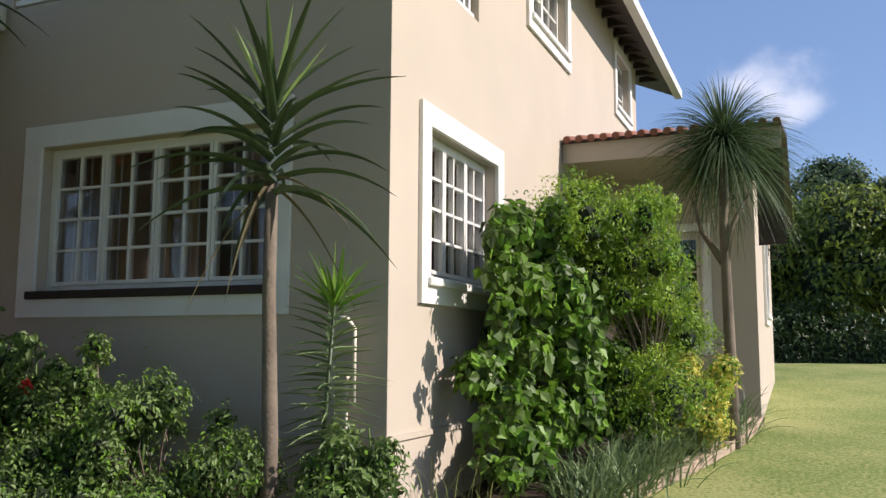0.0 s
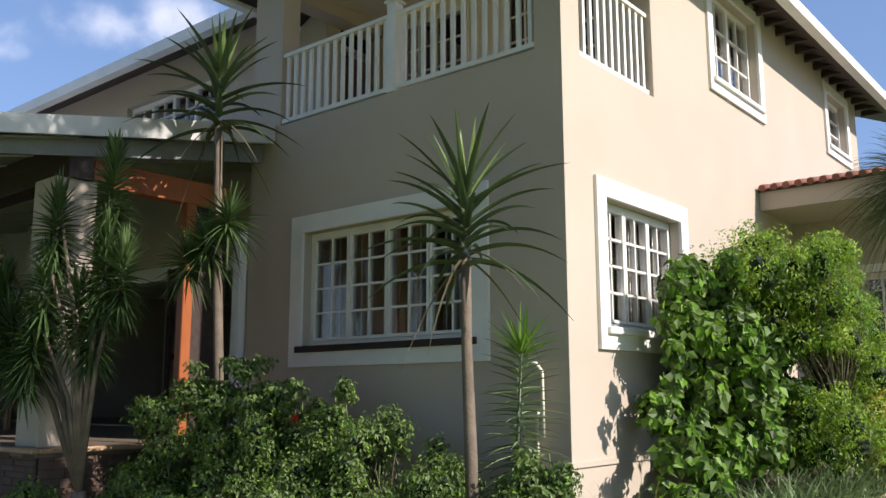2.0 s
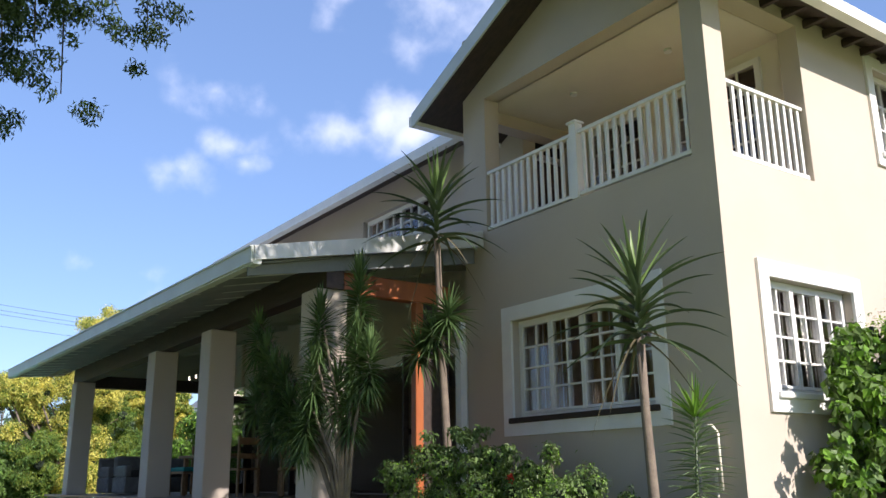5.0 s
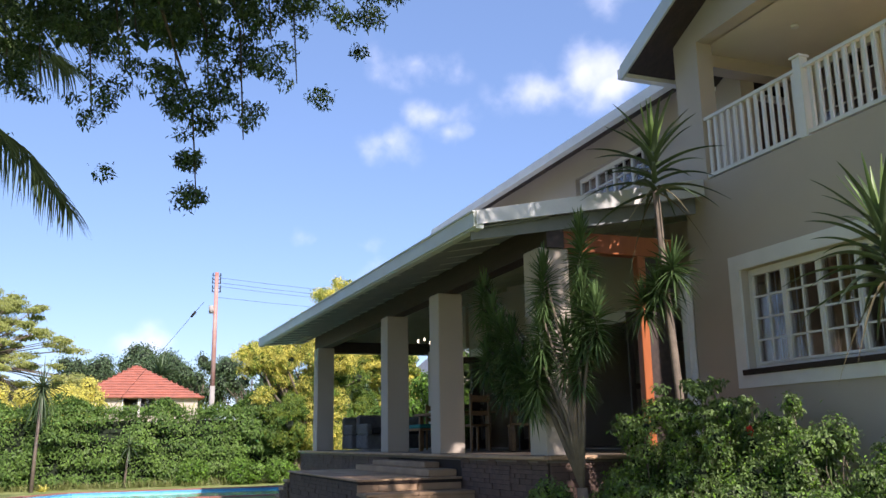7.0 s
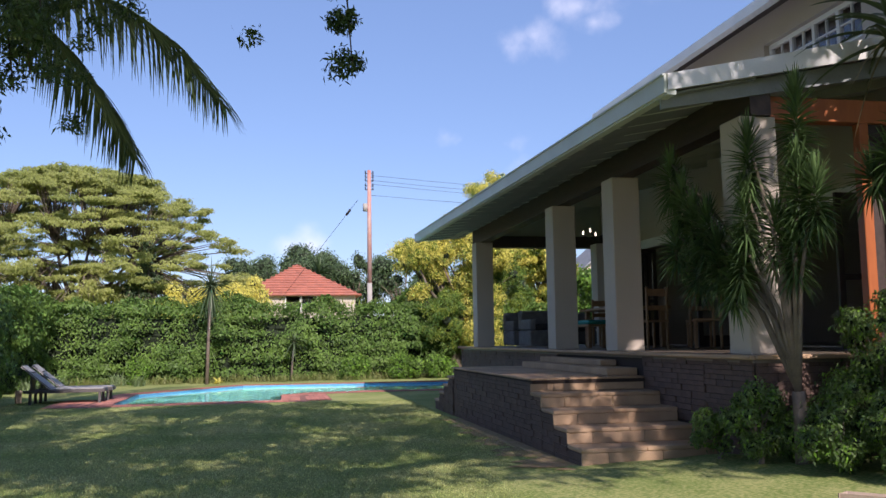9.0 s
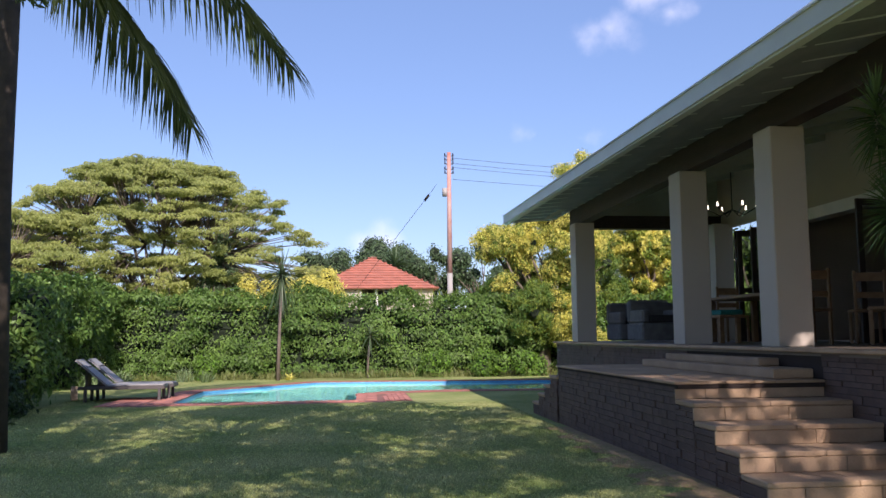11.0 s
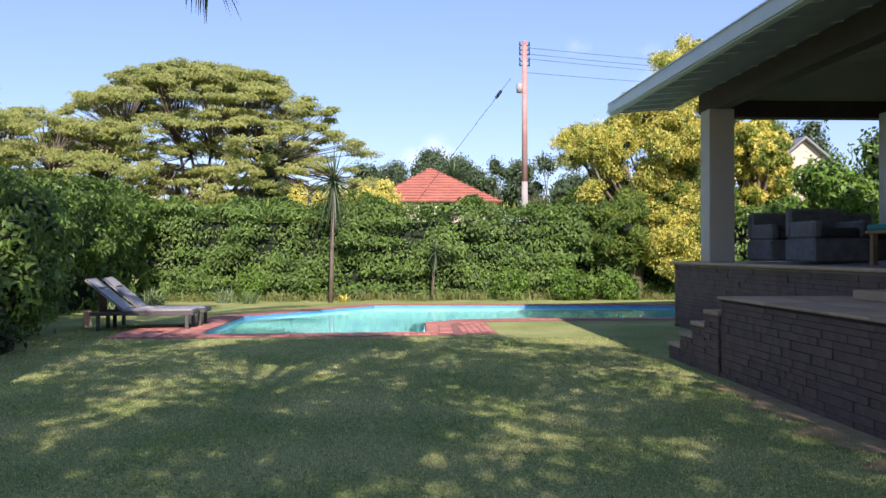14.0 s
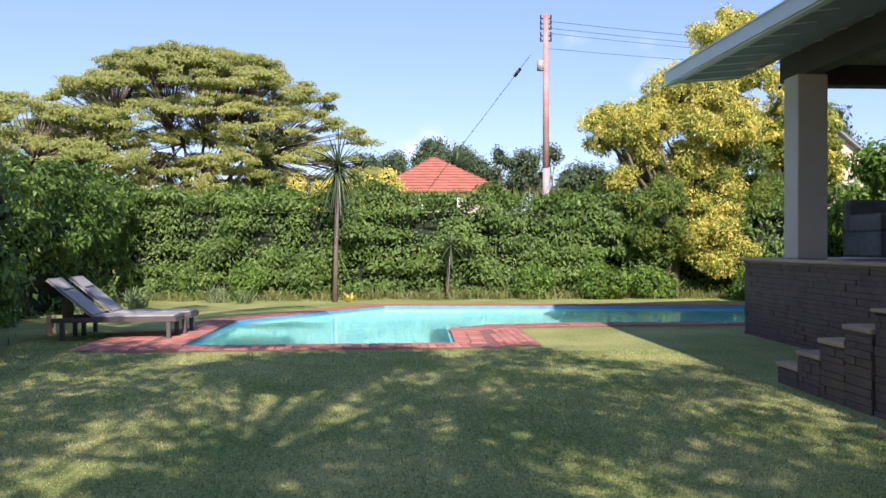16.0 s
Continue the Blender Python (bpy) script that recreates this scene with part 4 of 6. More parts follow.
FRONDS = [(-16.6, -3.07, 6.16, 0.9), (-16.2, -4.76, 5.0, 0.5), (-16.2, -6.9, 7.4, 1.0), (-14.8, -3.2, 8.6, 0.8), (-11.5, -2.6, 7.9, 0.8), (-8.2, -6.0, 7.4, 0.9), (-12.8, -10.3, 7.4, 0.9), (-9.5, -9.2, 7.8, 0.9), (-15.0, -9.2, 6.6, 0.7), (-14.9, -5.6, 8.8, 0.5)]
HANGERS = [(-4.73, -0.73, 4.53, 1.6, 0.18), (-4.99, -1.15, 4.04, 1.9, 0.16), (-5.18, -1.52, 3.53, 1.5, 0.1), (-4.32, -0.19, 5.11, 0.8, 0.14), (-4.97, -2.42, 4.18, 1.6, 0.2), (-4.83, -1.76, 4.53, 1.3, 0.25), (-4.73, -2.1, 4.75, 1.0, 0.3), (-4.64, -1.22, 4.85, 1.0, 0.3), (-4.89, -2.81, 4.3, 1.2, 0.3), (-4.71, -2.67, 4.74, 0.8, 0.3), (-4.86, -3.37, 4.16, 1.3, 0.3), (-4.68, -3.31, 4.62, 1.0, 0.35), (-4.98, -1.43, 4.97, 1.0, 0.3), (-4.75, -3.82, 4.19, 1.2, 0.35), (-5.11, -3.82, 3.31, 1.4, 0.22), (-5.12, -3.93, 3.18, 1.5, 0.22), (-4.57, -3.74, 3.37, 1.4, 0.3), (-4.56, -3.61, 3.49, 1.2, 0.3), (-4.59, -3.91, 3.13, 1.4, 0.3), (-4.6, -0.99, 4.87, 1.2, 0.2), (-4.8, -2.23, 4.6, 1.3, 0.3), (-4.95, -1.45, 4.2, 1.4, 0.18), (-4.75, -2.54, 4.68, 1.2, 0.35), (-4.36, -0.69, 5.24, 1.0, 0.25), (-4.79, -3.07, 4.46, 1.2, 0.3)]
PATCHES = [(-21.35, -18.8, -7.0, -5.9), (-21.7, -19.15, -1.75, -0.72)]

# ---- palms and tree aloes ----
def rosette(name, parent, at, n, length, width, mat, hi=85, lo=-25, droop_hi=0.1, droop_lo=0.6, height=0.0, label="", seg=5, power=0.85):
    """Leaves set in a spiral, upright in the middle and hanging at the rim."""
    k = np.arange(n)
    f = ((k + 0.5) / n) ** power
    phi = k * 2.39996 + rng.normal(size=n) * 0.15
    el = np.radians(hi + (lo - hi) * f + rng.normal(size=n) * 6)
    d = np.stack([np.cos(el) * np.cos(phi), np.cos(el) * np.sin(phi), np.sin(el)], 1)
    b = np.array(at) + np.stack([np.cos(phi) * 0.03, np.sin(phi) * 0.03, height * (0.5 - f)], 1)
    return blades(name, b, d, length * rng.uniform(0.8, 1.1, n), width, mat, parent, label, droop=droop_hi + (droop_lo - droop_hi) * f, seg=seg, channel=0.5, start_w=1.0)


def tree_aloe(x, y, z0, head, label, extra=()):
    t = thing("tree_aloe", label, "aloe", (x, y, z0))
    bm = bmesh.new()
    hx, hy, hz = head[0] - x, head[1] - y, head[2] - z0
    tube(bm, [(0, 0, -0.3), (hx * 0.3 + 0.01, hy * 0.3, hz * 0.35), (hx * 0.7 - 0.01, hy * 0.7, hz * 0.7), (hx, hy, hz - 0.05)], [0.06, 0.05, 0.042, 0.04], 10)
    part("stem", bm, M_BARK, t, "bare grey-brown stem")
    rosette("leaf_crown", t, (hx, hy, hz + 0.20), 36, 0.90, 0.072, L_ALOE, 60, 10, 0.14, 0.58, 0.70, "long curved dark green leaves", 8, 0.95)
    # Upper leaves take the brighter copy: light on the crown painted in.
    rosette("lit_top_leaves", t, (hx, hy, hz + 0.46), 9, 0.62, 0.062, L_LITALOE, 88, 60, 0.02, 0.06, 0.06, "upright leaves coloured bright green for the light on the crown", 6)
    rosette("dry_leaves", t, (hx, hy, hz - 0.06), 5, 0.62, 0.035, L_DRYALOE, -8, -38, 0.5, 0.8, 0.12, "hanging dry leaves", 8)
    for ex in extra:
        rosette("side_crown", t, (ex[0] - x, ex[1] - y, ex[2] - z0), 85, 0.36, 0.034, L_YUCCA, 80, -50, 0.1, 0.4, 0.22, "lower head of narrow leaves", 4)
    return t


tree_aloe(-3.04, 4.2, 0.3, (-3.08, 4.2, 2.76), "tall tree aloe with a bare stem before the window")
tree_aloe(-5.73, 3.9, 0.3, (-5.97, 3.9, 4.35), "taller tree aloe rising past the verandah roof", ((-5.68, 3.85, 3.28), (-5.95, 3.82, 3.08), (-6.22, 3.8, 2.92)))


def dracaena(x, y, z0, stems, label, leaf=0.25, n=125):
    """Several bare stems out of one base, each with long leafy heads."""
    t = thing("dracaena", label, "dracaena", (x, y, z0))
    bm = bmesh.new()
    fork = Vector((-0.03, 0, 0.65)) if len(stems) > 1 else Vector((0, 0, 0.05))
    tube(bm, [(0, 0, -0.3), fork * 0.5, fork], [0.085, 0.07, 0.06], 9)
    part("stem_base", bm, M_BARK, t, "bare grey base of the stems")
    for hx, hy, hz, hl in stems:
        e = Vector((hx - x, hy - y, hz - z0))
        m1 = Vector((fork.x + 0.3 * (e.x - fork.x), fork.y + 0.3 * (e.y - fork.y), fork.z + 0.52 * (e.z - fork.z)))
        bm = bmesh.new()
        tube(bm, [fork, m1, e], [0.028, 0.02, 0.013], 7)
        part("stem", bm, M_BARK, t, "bare grey stem")
    for hx, hy, hz, hl in stems:
        rosette("leaf_head", t, (hx - x, hy - y, hz - z0 - hl * 0.4), int(n * max(1, hl / 0.5)), leaf, 0.030, L_YUCCA, 84, -45, 0.05, 0.45, hl * 0.95, "head of narrow dark green leaves", 4)
    return t


dracaena(-6.05, 2.75, 0.2, [(-8.0, 2.5, 3.42, 0.55), (-7.75, 2.5, 3.1, 0.6), (-7.5, 2.5, 2.85, 0.6), (-7.2, 2.5, 2.75, 0.6), (-7.75, 2.4, 2.55, 0.45), (-7.35, 2.45, 2.3, 0.5), (-7.0, 2.5, 2.4, 0.6),
                             (-6.7, 2.5, 2.1, 0.5), (-6.5, 2.6, 3.42, 0.75), (-6.5, 2.55, 2.85, 0.7), (-6.55, 2.5, 2.35, 0.6), (-6.1, 2.9, 3.78, 0.9), (-6.05, 2.85, 3.1, 0.9), (-6.1, 2.8, 2.5, 0.7),
                             (-5.85, 2.9, 2.9, 0.6), (-6.3, 2.75, 2.6, 0.6)],
         "many-stemmed dracaena with narrow dark leaves beside the end column")
dr = thing("young_dracaena", "young dracaena with one slender stem at the corner of the wall", "dracaena", (-2.95, 4.64, 0.3))
bm = bmesh.new()
tube(bm, [(0, 0, -0.2), (0.02, 0, 0.9), (0.08, 0, 1.7)], [0.02, 0.016, 0.01], 6)
part("stem", bm, L_ALOE, dr)
rosette("leaves", dr, (0.06, 0, 1.2), 120, 0.34, 0.03, L_GRASSY, 30, -10, 0.1, 0.25, 1.1, "narrow leaves all along the stem", 4)
rosette("tip_leaves", dr, (0.08, 0, 1.7), 26, 0.36, 0.034, L_LIME, 85, 30, 0.05, 0.2, 0.1, "bright tip leaves", 4)

pp = thing("water_pipes", "pale painted water pipes on the front wall by the corner", "pipe", (-2.98, 5.0, 0.9))
bm = bmesh.new()
tube(bm, [(0, 0, -0.6), (0, 0, 0.55), (0, 0.03, 0.6)], 0.016, 8)
tube(bm, [(0.06, 0, 0.4), (0.06, 0, 0.93), (0.0, 0, 1.0), (-0.08, 0, 1.0)], 0.016, 8)
part("pipe", bm, M_CEIL, pp)

pony = thing("ponytail_palm", "ponytail palm with a fountain of thin grey-green leaves above the shrubs", "palm", (-0.84, 9.3, ground_z(-0.84, 9.3)))
bm = bmesh.new()
tube(bm, [(0, 0, -0.1), (0.02, 0, 1.0), (0.0, 0, 2.2), (0.02, 0, 3.15)], [0.10, 0.06, 0.05, 0.05], 9)
twiggy(bm, Vector((0, 0, 1.9)), [(-0.35, 0.2, 2.7), (0.3, 0.1, 2.75)], 0.05)
part("trunk", bm, M_BARK, pony)
for ax, ay, az2, cnt, ln in ((0.02, 0, 3.25, 640, 1.0), (-0.22, 0.1, 2.95, 160, 0.7), (0.22, 0.05, 2.95, 160, 0.7)):
    rosette("leaf_fountain", pony, (ax, ay, az2), cnt, ln, 0.014, L_FAR, 88, -35, 0.35, 0.75, 0.15, "thin drooping leaves", 6, 0.8)


def small_palm(x, y, h, label, n=80, ln=0.95, r=0.05):
    t = thing("small_palm", label, "palm", (x, y, 0))
    bm = bmesh.new()
    tube(bm, [(0, 0, -0.1), (0.03, 0.04, h * 0.5), (0.05, 0.09, h)], [r * 1.4, r, r * 0.7], 9)
    part("trunk", bm, M_BARK, t, "slender pale trunk")
    rosette("crown", t, (0.05, 0.09, h), n, ln, 0.05, L_ALOE, 80, -70, 0.1, 0.7, 0.2, "narrow arching leaves", 5)


small_palm(-28.3, -4.2, 3.25, "slender small palm with a tufted crown by the pool")
small_palm(-29.2, -1.45, 1.35, "very small palm with a thin trunk by the hedge", 30, 0.5, 0.035)


def frond(parent, base, tip, sag, leaflet, mat, n=125, name="frond"):
    """A feather palm leaf: an arching rib and two rows of hanging leaflets."""
    base, tip = Vector(base), Vector(tip)
    pts = [base.lerp(tip, t) + Vector((0, 0, sag * 4 * t * (1 - t))) for t in np.linspace(0, 1, 11)]
    bm = bmesh.new()
    tube(bm, pts, [0.03 * (1 - 0.085 * i) for i in range(11)], 5)
    fr = part(name, bm, L_GRASSY, parent, "arching palm frond")
    B, D, L = [], [], []
    axis = (tip - base).normalized()
    side = axis.cross(Vector((0, 0, 1))).normalized()
    for i in range(n * 2):
        t = 0.12 + 0.88 * (i // 2) / n
        k = t * 10
        j = min(9, int(k))
        p = pts[j].lerp(pts[j + 1], k - j)
        s = 1 if i % 2 else -1
        B.append(p)
        D.append(axis * 0.75 + side * s * 0.55 + Vector((R.uniform(-0.15, 0.15), R.uniform(-0.15, 0.15), -0.55 + R.uniform(-0.2, 0.3))))
        L.append(leaflet * (0.6 + 0.6 * math.sin(math.pi * min(1, t * 0.9 + 0.05))) * R.uniform(0.85, 1.1))
    blades("fringe", np.array(B), np.array(D), np.array(L), 0.052, mat, fr, "fringe of hanging leaflets", droop=0.55, seg=4)


palm = thing("feather_palm", "tall feather palm with long hanging fronds over the lawn", "palm", (-12.1, -6.3, 0))
bm = bmesh.new()
tube(bm, [(0, 0, -0.1), (0.05, 0, 3), (0, 0.03, 6.6)], [0.2, 0.15, 0.12], 12)
part("trunk", bm, M_DARKBARK, palm, "ringed dark trunk")
for tx, ty, tz, sg in FRONDS:
    frond(palm, (0, 0.03, 6.7), (tx + 12.1, ty + 6.3, tz), sg, 0.78, L_PALM)


# ---- tree over the lawn ----
shade = thing("spreading_tree", "large fine-leaved tree spreading over the lawn", "tree", (4.5, -7.5, 0))
bm = bmesh.new()
tube(bm, [(0, 0, -0.2), (-0.1, 0.1, 2.0), (-0.3, 0.3, 4.2)], [0.42, 0.32, 0.27], 12)
CAN = []
while len(CAN) < 230:
    cx, cy, cz = R.uniform(-9.0, 5.0), R.uniform(-9.5, 1.9), R.uniform(6.3, 8.6)
    if cy > 0.2 and cx > 2.0:
        continue
    if cx < -6.0 and cy > -1.0 and cz < 7.6:
        continue
    CAN.append((cx - 4.5, cy + 7.5, cz, R.uniform(0.5, 1.0)))
# Unseen clumps added to keep the sun off the verandah columns.
while len(CAN) < 266:
    CAN.append((R.uniform(-4.5, 5.0) - 4.5, R.uniform(1.6, 4.3) + 7.5, R.uniform(7.6, 9.4), R.uniform(0.4, 0.85)))
# More out-of-view clumps, added to shade the steps and front bed.
while len(CAN) < 276:
    CAN.append((R.uniform(1.0, 5.0) - 4.5, R.uniform(3.3, 4.8) + 7.5, R.uniform(7.2, 8.8), R.uniform(0.35, 0.8)))
# Out-of-view clumps added to darken the left part of the lawn.
while len(CAN) < 322:
    CAN.append((R.uniform(-8.0, 1.0) - 4.5, R.uniform(-8.5, -4.3) + 7.5, R.uniform(6.4, 8.4), R.uniform(0.5, 0.95)))
limbs = [(-3.5, 10.0, 7.4), (-3.5, 2.5, 5.8), (-8.0, 5.0, 6.6), (-3.0, -1.5, 6.2), (-0.5, 4.5, 6.2), (-7.5, 1.0, 6.8)]
for e in limbs:
    tube(bm, [(-0.3, 0.3, 4.1), Vector((-0.3, 0.3, 4.1)).lerp(Vector(e), 0.5) + Vector((0, 0, 0.5)), e], [0.2, 0.14, 0.08], 8)
for c in CAN[:90]:
    e = min(limbs, key=lambda q: (Vector(q) - Vector(c[:3])).length)
    tube(bm, [e, c[:3]], [0.05, 0.012], 4)
part("trunk", bm, M_DARKBARK, shade, "forking trunk and limbs")
p, d = clump_points(CAN, 74000, 1.0, 0.5)
leaves("canopy", p, d, 0.17, 0.085, L_OVER, shade, "fine dark leaves")
SPRAYS = []
bm = bmesh.new()
for sx, sy, sz, length, r in HANGERS:
    tipv = Vector((sx - 4.5, sy + 7.5, sz))
    root = tipv + Vector((1.0, -0.5, length))
    mid = root.lerp(tipv, 0.55) + Vector((-0.35, 0.15, 0.15))
    tube(bm, [root, mid, tipv], [0.02, 0.012, 0.005], 4)
    for q in range(int(length * 17)):
        t = R.random()
        a = root.lerp(mid, t * 2) if t < 0.5 else mid.lerp(tipv, t * 2 - 1)
        SPRAYS.append((*(a + Vector((R.gauss(0, r), R.gauss(0, r), R.gauss(0, r)))), R.uniform(0.07, 0.15)))
part("hanging_growth", bm, M_DARKBARK, shade, "thin hanging twigs")
p, d = clump_points(SPRAYS, 60000, 1.0, 0.7)
d[:, 2] -= 0.6
leaves("hanging_leaves", p, d, 0.055, 0.018, L_OVER, shade, "fine hanging leaflets")


# ---- beds round the house ----
KERB = [(-0.66, 10.9), (-0.78, 9.6), (-1.0, 8.5), (-1.25, 7.45), (-1.53, 6.5), (-1.75, 5.4), (-2.15, 4.2), (-3.0, 3.2), (-3.7, 2.45), (-4.45, 2.0)]
kt = thing("garden_kerb", "curved weathered concrete kerb round the planting bed", "kerb", (0, 0, 0))
for (ax, ay), (bx_, by) in zip(KERB, KERB[1:]):
    a, b = Vector((ax, ay, ground_z(ax, ay))), Vector((bx_, by, ground_z(bx_, by)))
    k = max(1, round((b - a).length / 0.55))
    for i in range(k):
        p0, p1 = a.lerp(b, i / k), a.lerp(b, (i + 0.997) / k)
        dd = (p1 - p0)
        ang = math.atan2(dd.y, dd.x)
        m = Matrix.Translation(p0) @ Matrix.Rotation(ang, 4, "Z") @ Matrix.Rotation(-math.atan2(dd.z, dd.xy.length), 4, "Y")
        part("kerb_stone", boxes((0, dd.length, -0.06, 0.06, -0.12, 0.085, m), bev=0.015), M_KERB, kt)
bed = bmesh.new()
ring = [Vector((x, y, ground_z(x, y) + 0.03)) for x, y in KERB]
back = []
for x, y in KERB:
    bxp, byp = (-2.76, max(y, 5.0)) if y > 5.0 else (min(x, -2.76), 5.04)
    back.append(Vector((bxp, byp, ground_z(bxp, byp) + 0.05)))
for i in range(len(ring) - 1):
    q = [bed.verts.new(v) for v in (ring[i], ring[i + 1], back[i + 1], back[i])]
    if (back[i] - back[i + 1]).length < 1e-4:
        bed.verts.remove(q[3])
        q = q[:3]
    bed.faces.new(q)
bmesh.ops.recalc_face_normals(bed, faces=bed.faces)
part("soil_bed", bed, M_SOIL, kind="structure", label="dark planting bed soil")


def shrub(x, y, h, r, label, mats, n, leaf, name="shrub", k=14, width=0.5, core=0.45, upright=False):
    t = blob_tree(name, label, x, y, h * 0.25, cloud_of(0, 0, h * 0.48, r, r, h * 0.34, k, r * 0.22, r * 0.42), mats, n, leaf, 0.025, core=core, cat="shrub", width=width)
    return t


FRONT = [(-2.55, 4.35, 0.95, 0.35), (-3.35, 4.1, 1.0, 0.45), (-3.95, 4.25, 1.35, 0.5), (-4.6, 4.2, 1.1, 0.5), (-5.0, 4.3, 1.35, 0.35), (-5.35, 3.8, 1.75, 0.45), (-5.0, 3.4, 1.0, 0.5),
         (-6.0, 3.4, 1.0, 0.5), (-4.2, 3.4, 0.8, 0.5), (-3.4, 3.55, 0.7, 0.4), (-5.7, 4.5, 1.6, 0.4), (-6.3, 4.2, 1.3, 0.45), (-6.3, 2.95, 0.6, 0.35), (-5.85, 3.45, 2.2, 0.42), (-5.15, 3.9, 2.15, 0.42), (-4.75, 4.35, 1.8, 0.35), (-6.35, 2.45, 0.85, 0.32), (-6.95, 2.35, 0.65, 0.25), (-5.5, 2.75, 0.65, 0.35), (-4.9, 2.95, 0.6, 0.35)]
for x, y, h, r in FRONT:
    shrub(x, y, h, r, "loose green shrub with small leaves under the front window" if y > 3.6 else "low dark shrub at the front of the bed",
          [(L_SHRUB, 0.8, "foliage"), (L_LIME, 0.2, "young_foliage")], int(6600 * r / 0.45), 0.042, k=22)
for x, y, h in ((-5.25, 3.75, 2.0), (-5.0, 4.2, 1.75), (-4.05, 4.2, 1.5), (-2.5, 4.4, 1.2), (-5.55, 3.7, 1.95)):
    n = 60
    t = thing("leafy_shoot", "upright leafy shoot above the shrubs", "shrub", (x, y, ground_z(x, y)), group="leafy shoots")
    bm = bmesh.new()
    tube(bm, [(0, 0, 0), (0.04, 0.02, h * 0.5), (0.0, 0.03, h - 0.3)], [0.015, 0.011, 0.006], 5)
    part("stem", bm, L_SHRUB, t)
    cl = [(R.gauss(0, 0.12), R.gauss(0, 0.1), h - 0.3 - 0.45 * R.random(), 0.1) for _ in range(12)]
    p, d = clump_points(cl, 700, 1.0, 0.5)
    leaves("foliage", p, d, 0.06, 0.032, L_SHRUB, t)
hib = thing("red_flower", "single red hibiscus bloom on the shrub", "flower", (-4.87, 4.05, 1.42))
bm = bmesh.new()
for i in range(5):
    a = 2 * math.pi * i / 5
    m = Matrix.Rotation(a, 4, "Y") @ Matrix.Translation((0.035, 0, 0))
    r = bmesh.ops.create_icosphere(bm, subdivisions=1, radius=0.03)
    for v in r["verts"]:
        v.co = m @ Vector((v.co.x, v.co.y * 0.35, v.co.z))
tube(bm, [(0, 0, 0), (0, -0.06, 0.01)], 0.006, 5)
part("petals", bm, M_RED, hib)
tufts("spider_plant", "striped spider plant at the corner of the bed", [(-2.45, 4.75, 1.0), (-2.2, 4.9, 0.9)], 60, 0.6, L_PALEGRASS, 0.06, 0.022, 0.55)
tufts("strap_plant", "bright green strap-leaved plant under the tree aloe", [(-2.75, 3.7, 1.0), (-3.1, 3.7, 0.8)], 60, 0.5, L_GRASSY, 0.05, 0.035, 0.5, tilt=0.7)
tufts("strap_plant", "clump of arching strap leaves along the kerb", [(-1.62 + 0.075 * i + R.uniform(-0.08, 0.08), 6.2 + 0.42 * i, R.uniform(0.8, 1.15)) for i in range(9)] +
      [(-1.75 + 0.09 * i + R.uniform(-0.1, 0.1), 6.5 + 0.5 * i, R.uniform(0.7, 1.0)) for i in range(5)], 95, 0.85, L_GRASSY, 0.12, 0.022, 0.4)
tufts("wild_grass", "few long bent grass stems by the wall", [(-2.45, 5.4, 1.2), (-2.3, 5.8, 1.3)], 16, 0.9, L_PALEGRASS, 0.06, 0.01, 0.5)

VINE = (cloud_of(0, 0.1, 1.25, 0.42, 0.72, 0.95, 70, 0.06, 0.22, 0.02) + cloud_of(-0.05, -0.75, 0.75, 0.3, 0.45, 0.6, 16, 0.05, 0.2, 0.02) +
        cloud_of(0.1, 0.75, 1.9, 0.4, 0.65, 0.4, 22, 0.06, 0.22, 0.02) + cloud_of(-0.1, -0.45, 1.95, 0.3, 0.4, 0.35, 10, 0.05, 0.16, 0.02) +
        cloud_of(0.1, 0.8, 0.9, 0.35, 0.55, 0.5, 16, 0.08, 0.22, 0.02) + [(-0.05, -0.95, 1.5, 0.09), (0, -1.1, 1.25, 0.08), (0.0, 0.35, 2.45, 0.1), (0.1, 0.0, 2.35, 0.12)])
blob_tree("climbing_shrub", "large climbing shrub with heart-shaped leaves against the sunlit wall", -2.1, 6.8, 0.6, VINE, [(L_SHRUB, 0.5, "foliage"), (L_LIME, 0.5, "sunlit_foliage")],
          19000, 0.10, 0.035, core=0.3, cat="shrub", width=0.8)
FEATHER = cloud_of(0, -0.35, 1.95, 0.5, 0.65, 0.6, 48, 0.07, 0.26, 0.05) + cloud_of(0, 0.45, 1.5, 0.5, 0.6, 0.5, 34, 0.07, 0.26, 0.05) + cloud_of(-0.5, -0.8, 2.25, 0.45, 0.7, 0.3, 18, 0.1, 0.24) + cloud_of(-0.35, 0.2, 2.45, 0.4, 0.5, 0.22, 12, 0.08, 0.2) + cloud_of(0.05, 0.0, 0.8, 0.45, 0.8, 0.6, 20, 0.15, 0.3)
blob_tree("feathery_shrub", "light green feathery shrub beside the climbing shrub", -1.45, 7.95, 0.85, FEATHER,
          [(L_FEATHER, 0.6, "foliage", tufted(FEATHER, 7, 0.05, 0.13, 0.7)), (L_LIME, 0.25, "darker_foliage", tufted(FEATHER, 5, 0.05, 0.12, 0.7)), (L_SHRUB, 0.15, "inner_foliage")],
          56000, 0.042, 0.03, core=0.42, cat="shrub", width=0.4)
shrub(-1.18, 8.55, 1.4, 0.46, "golden lime shrub beside the kerb", [(L_YELLOW, 0.7, "yellow_foliage"), (L_LIME, 0.3, "foliage")], 15000, 0.055, name="golden_shrub", k=34)
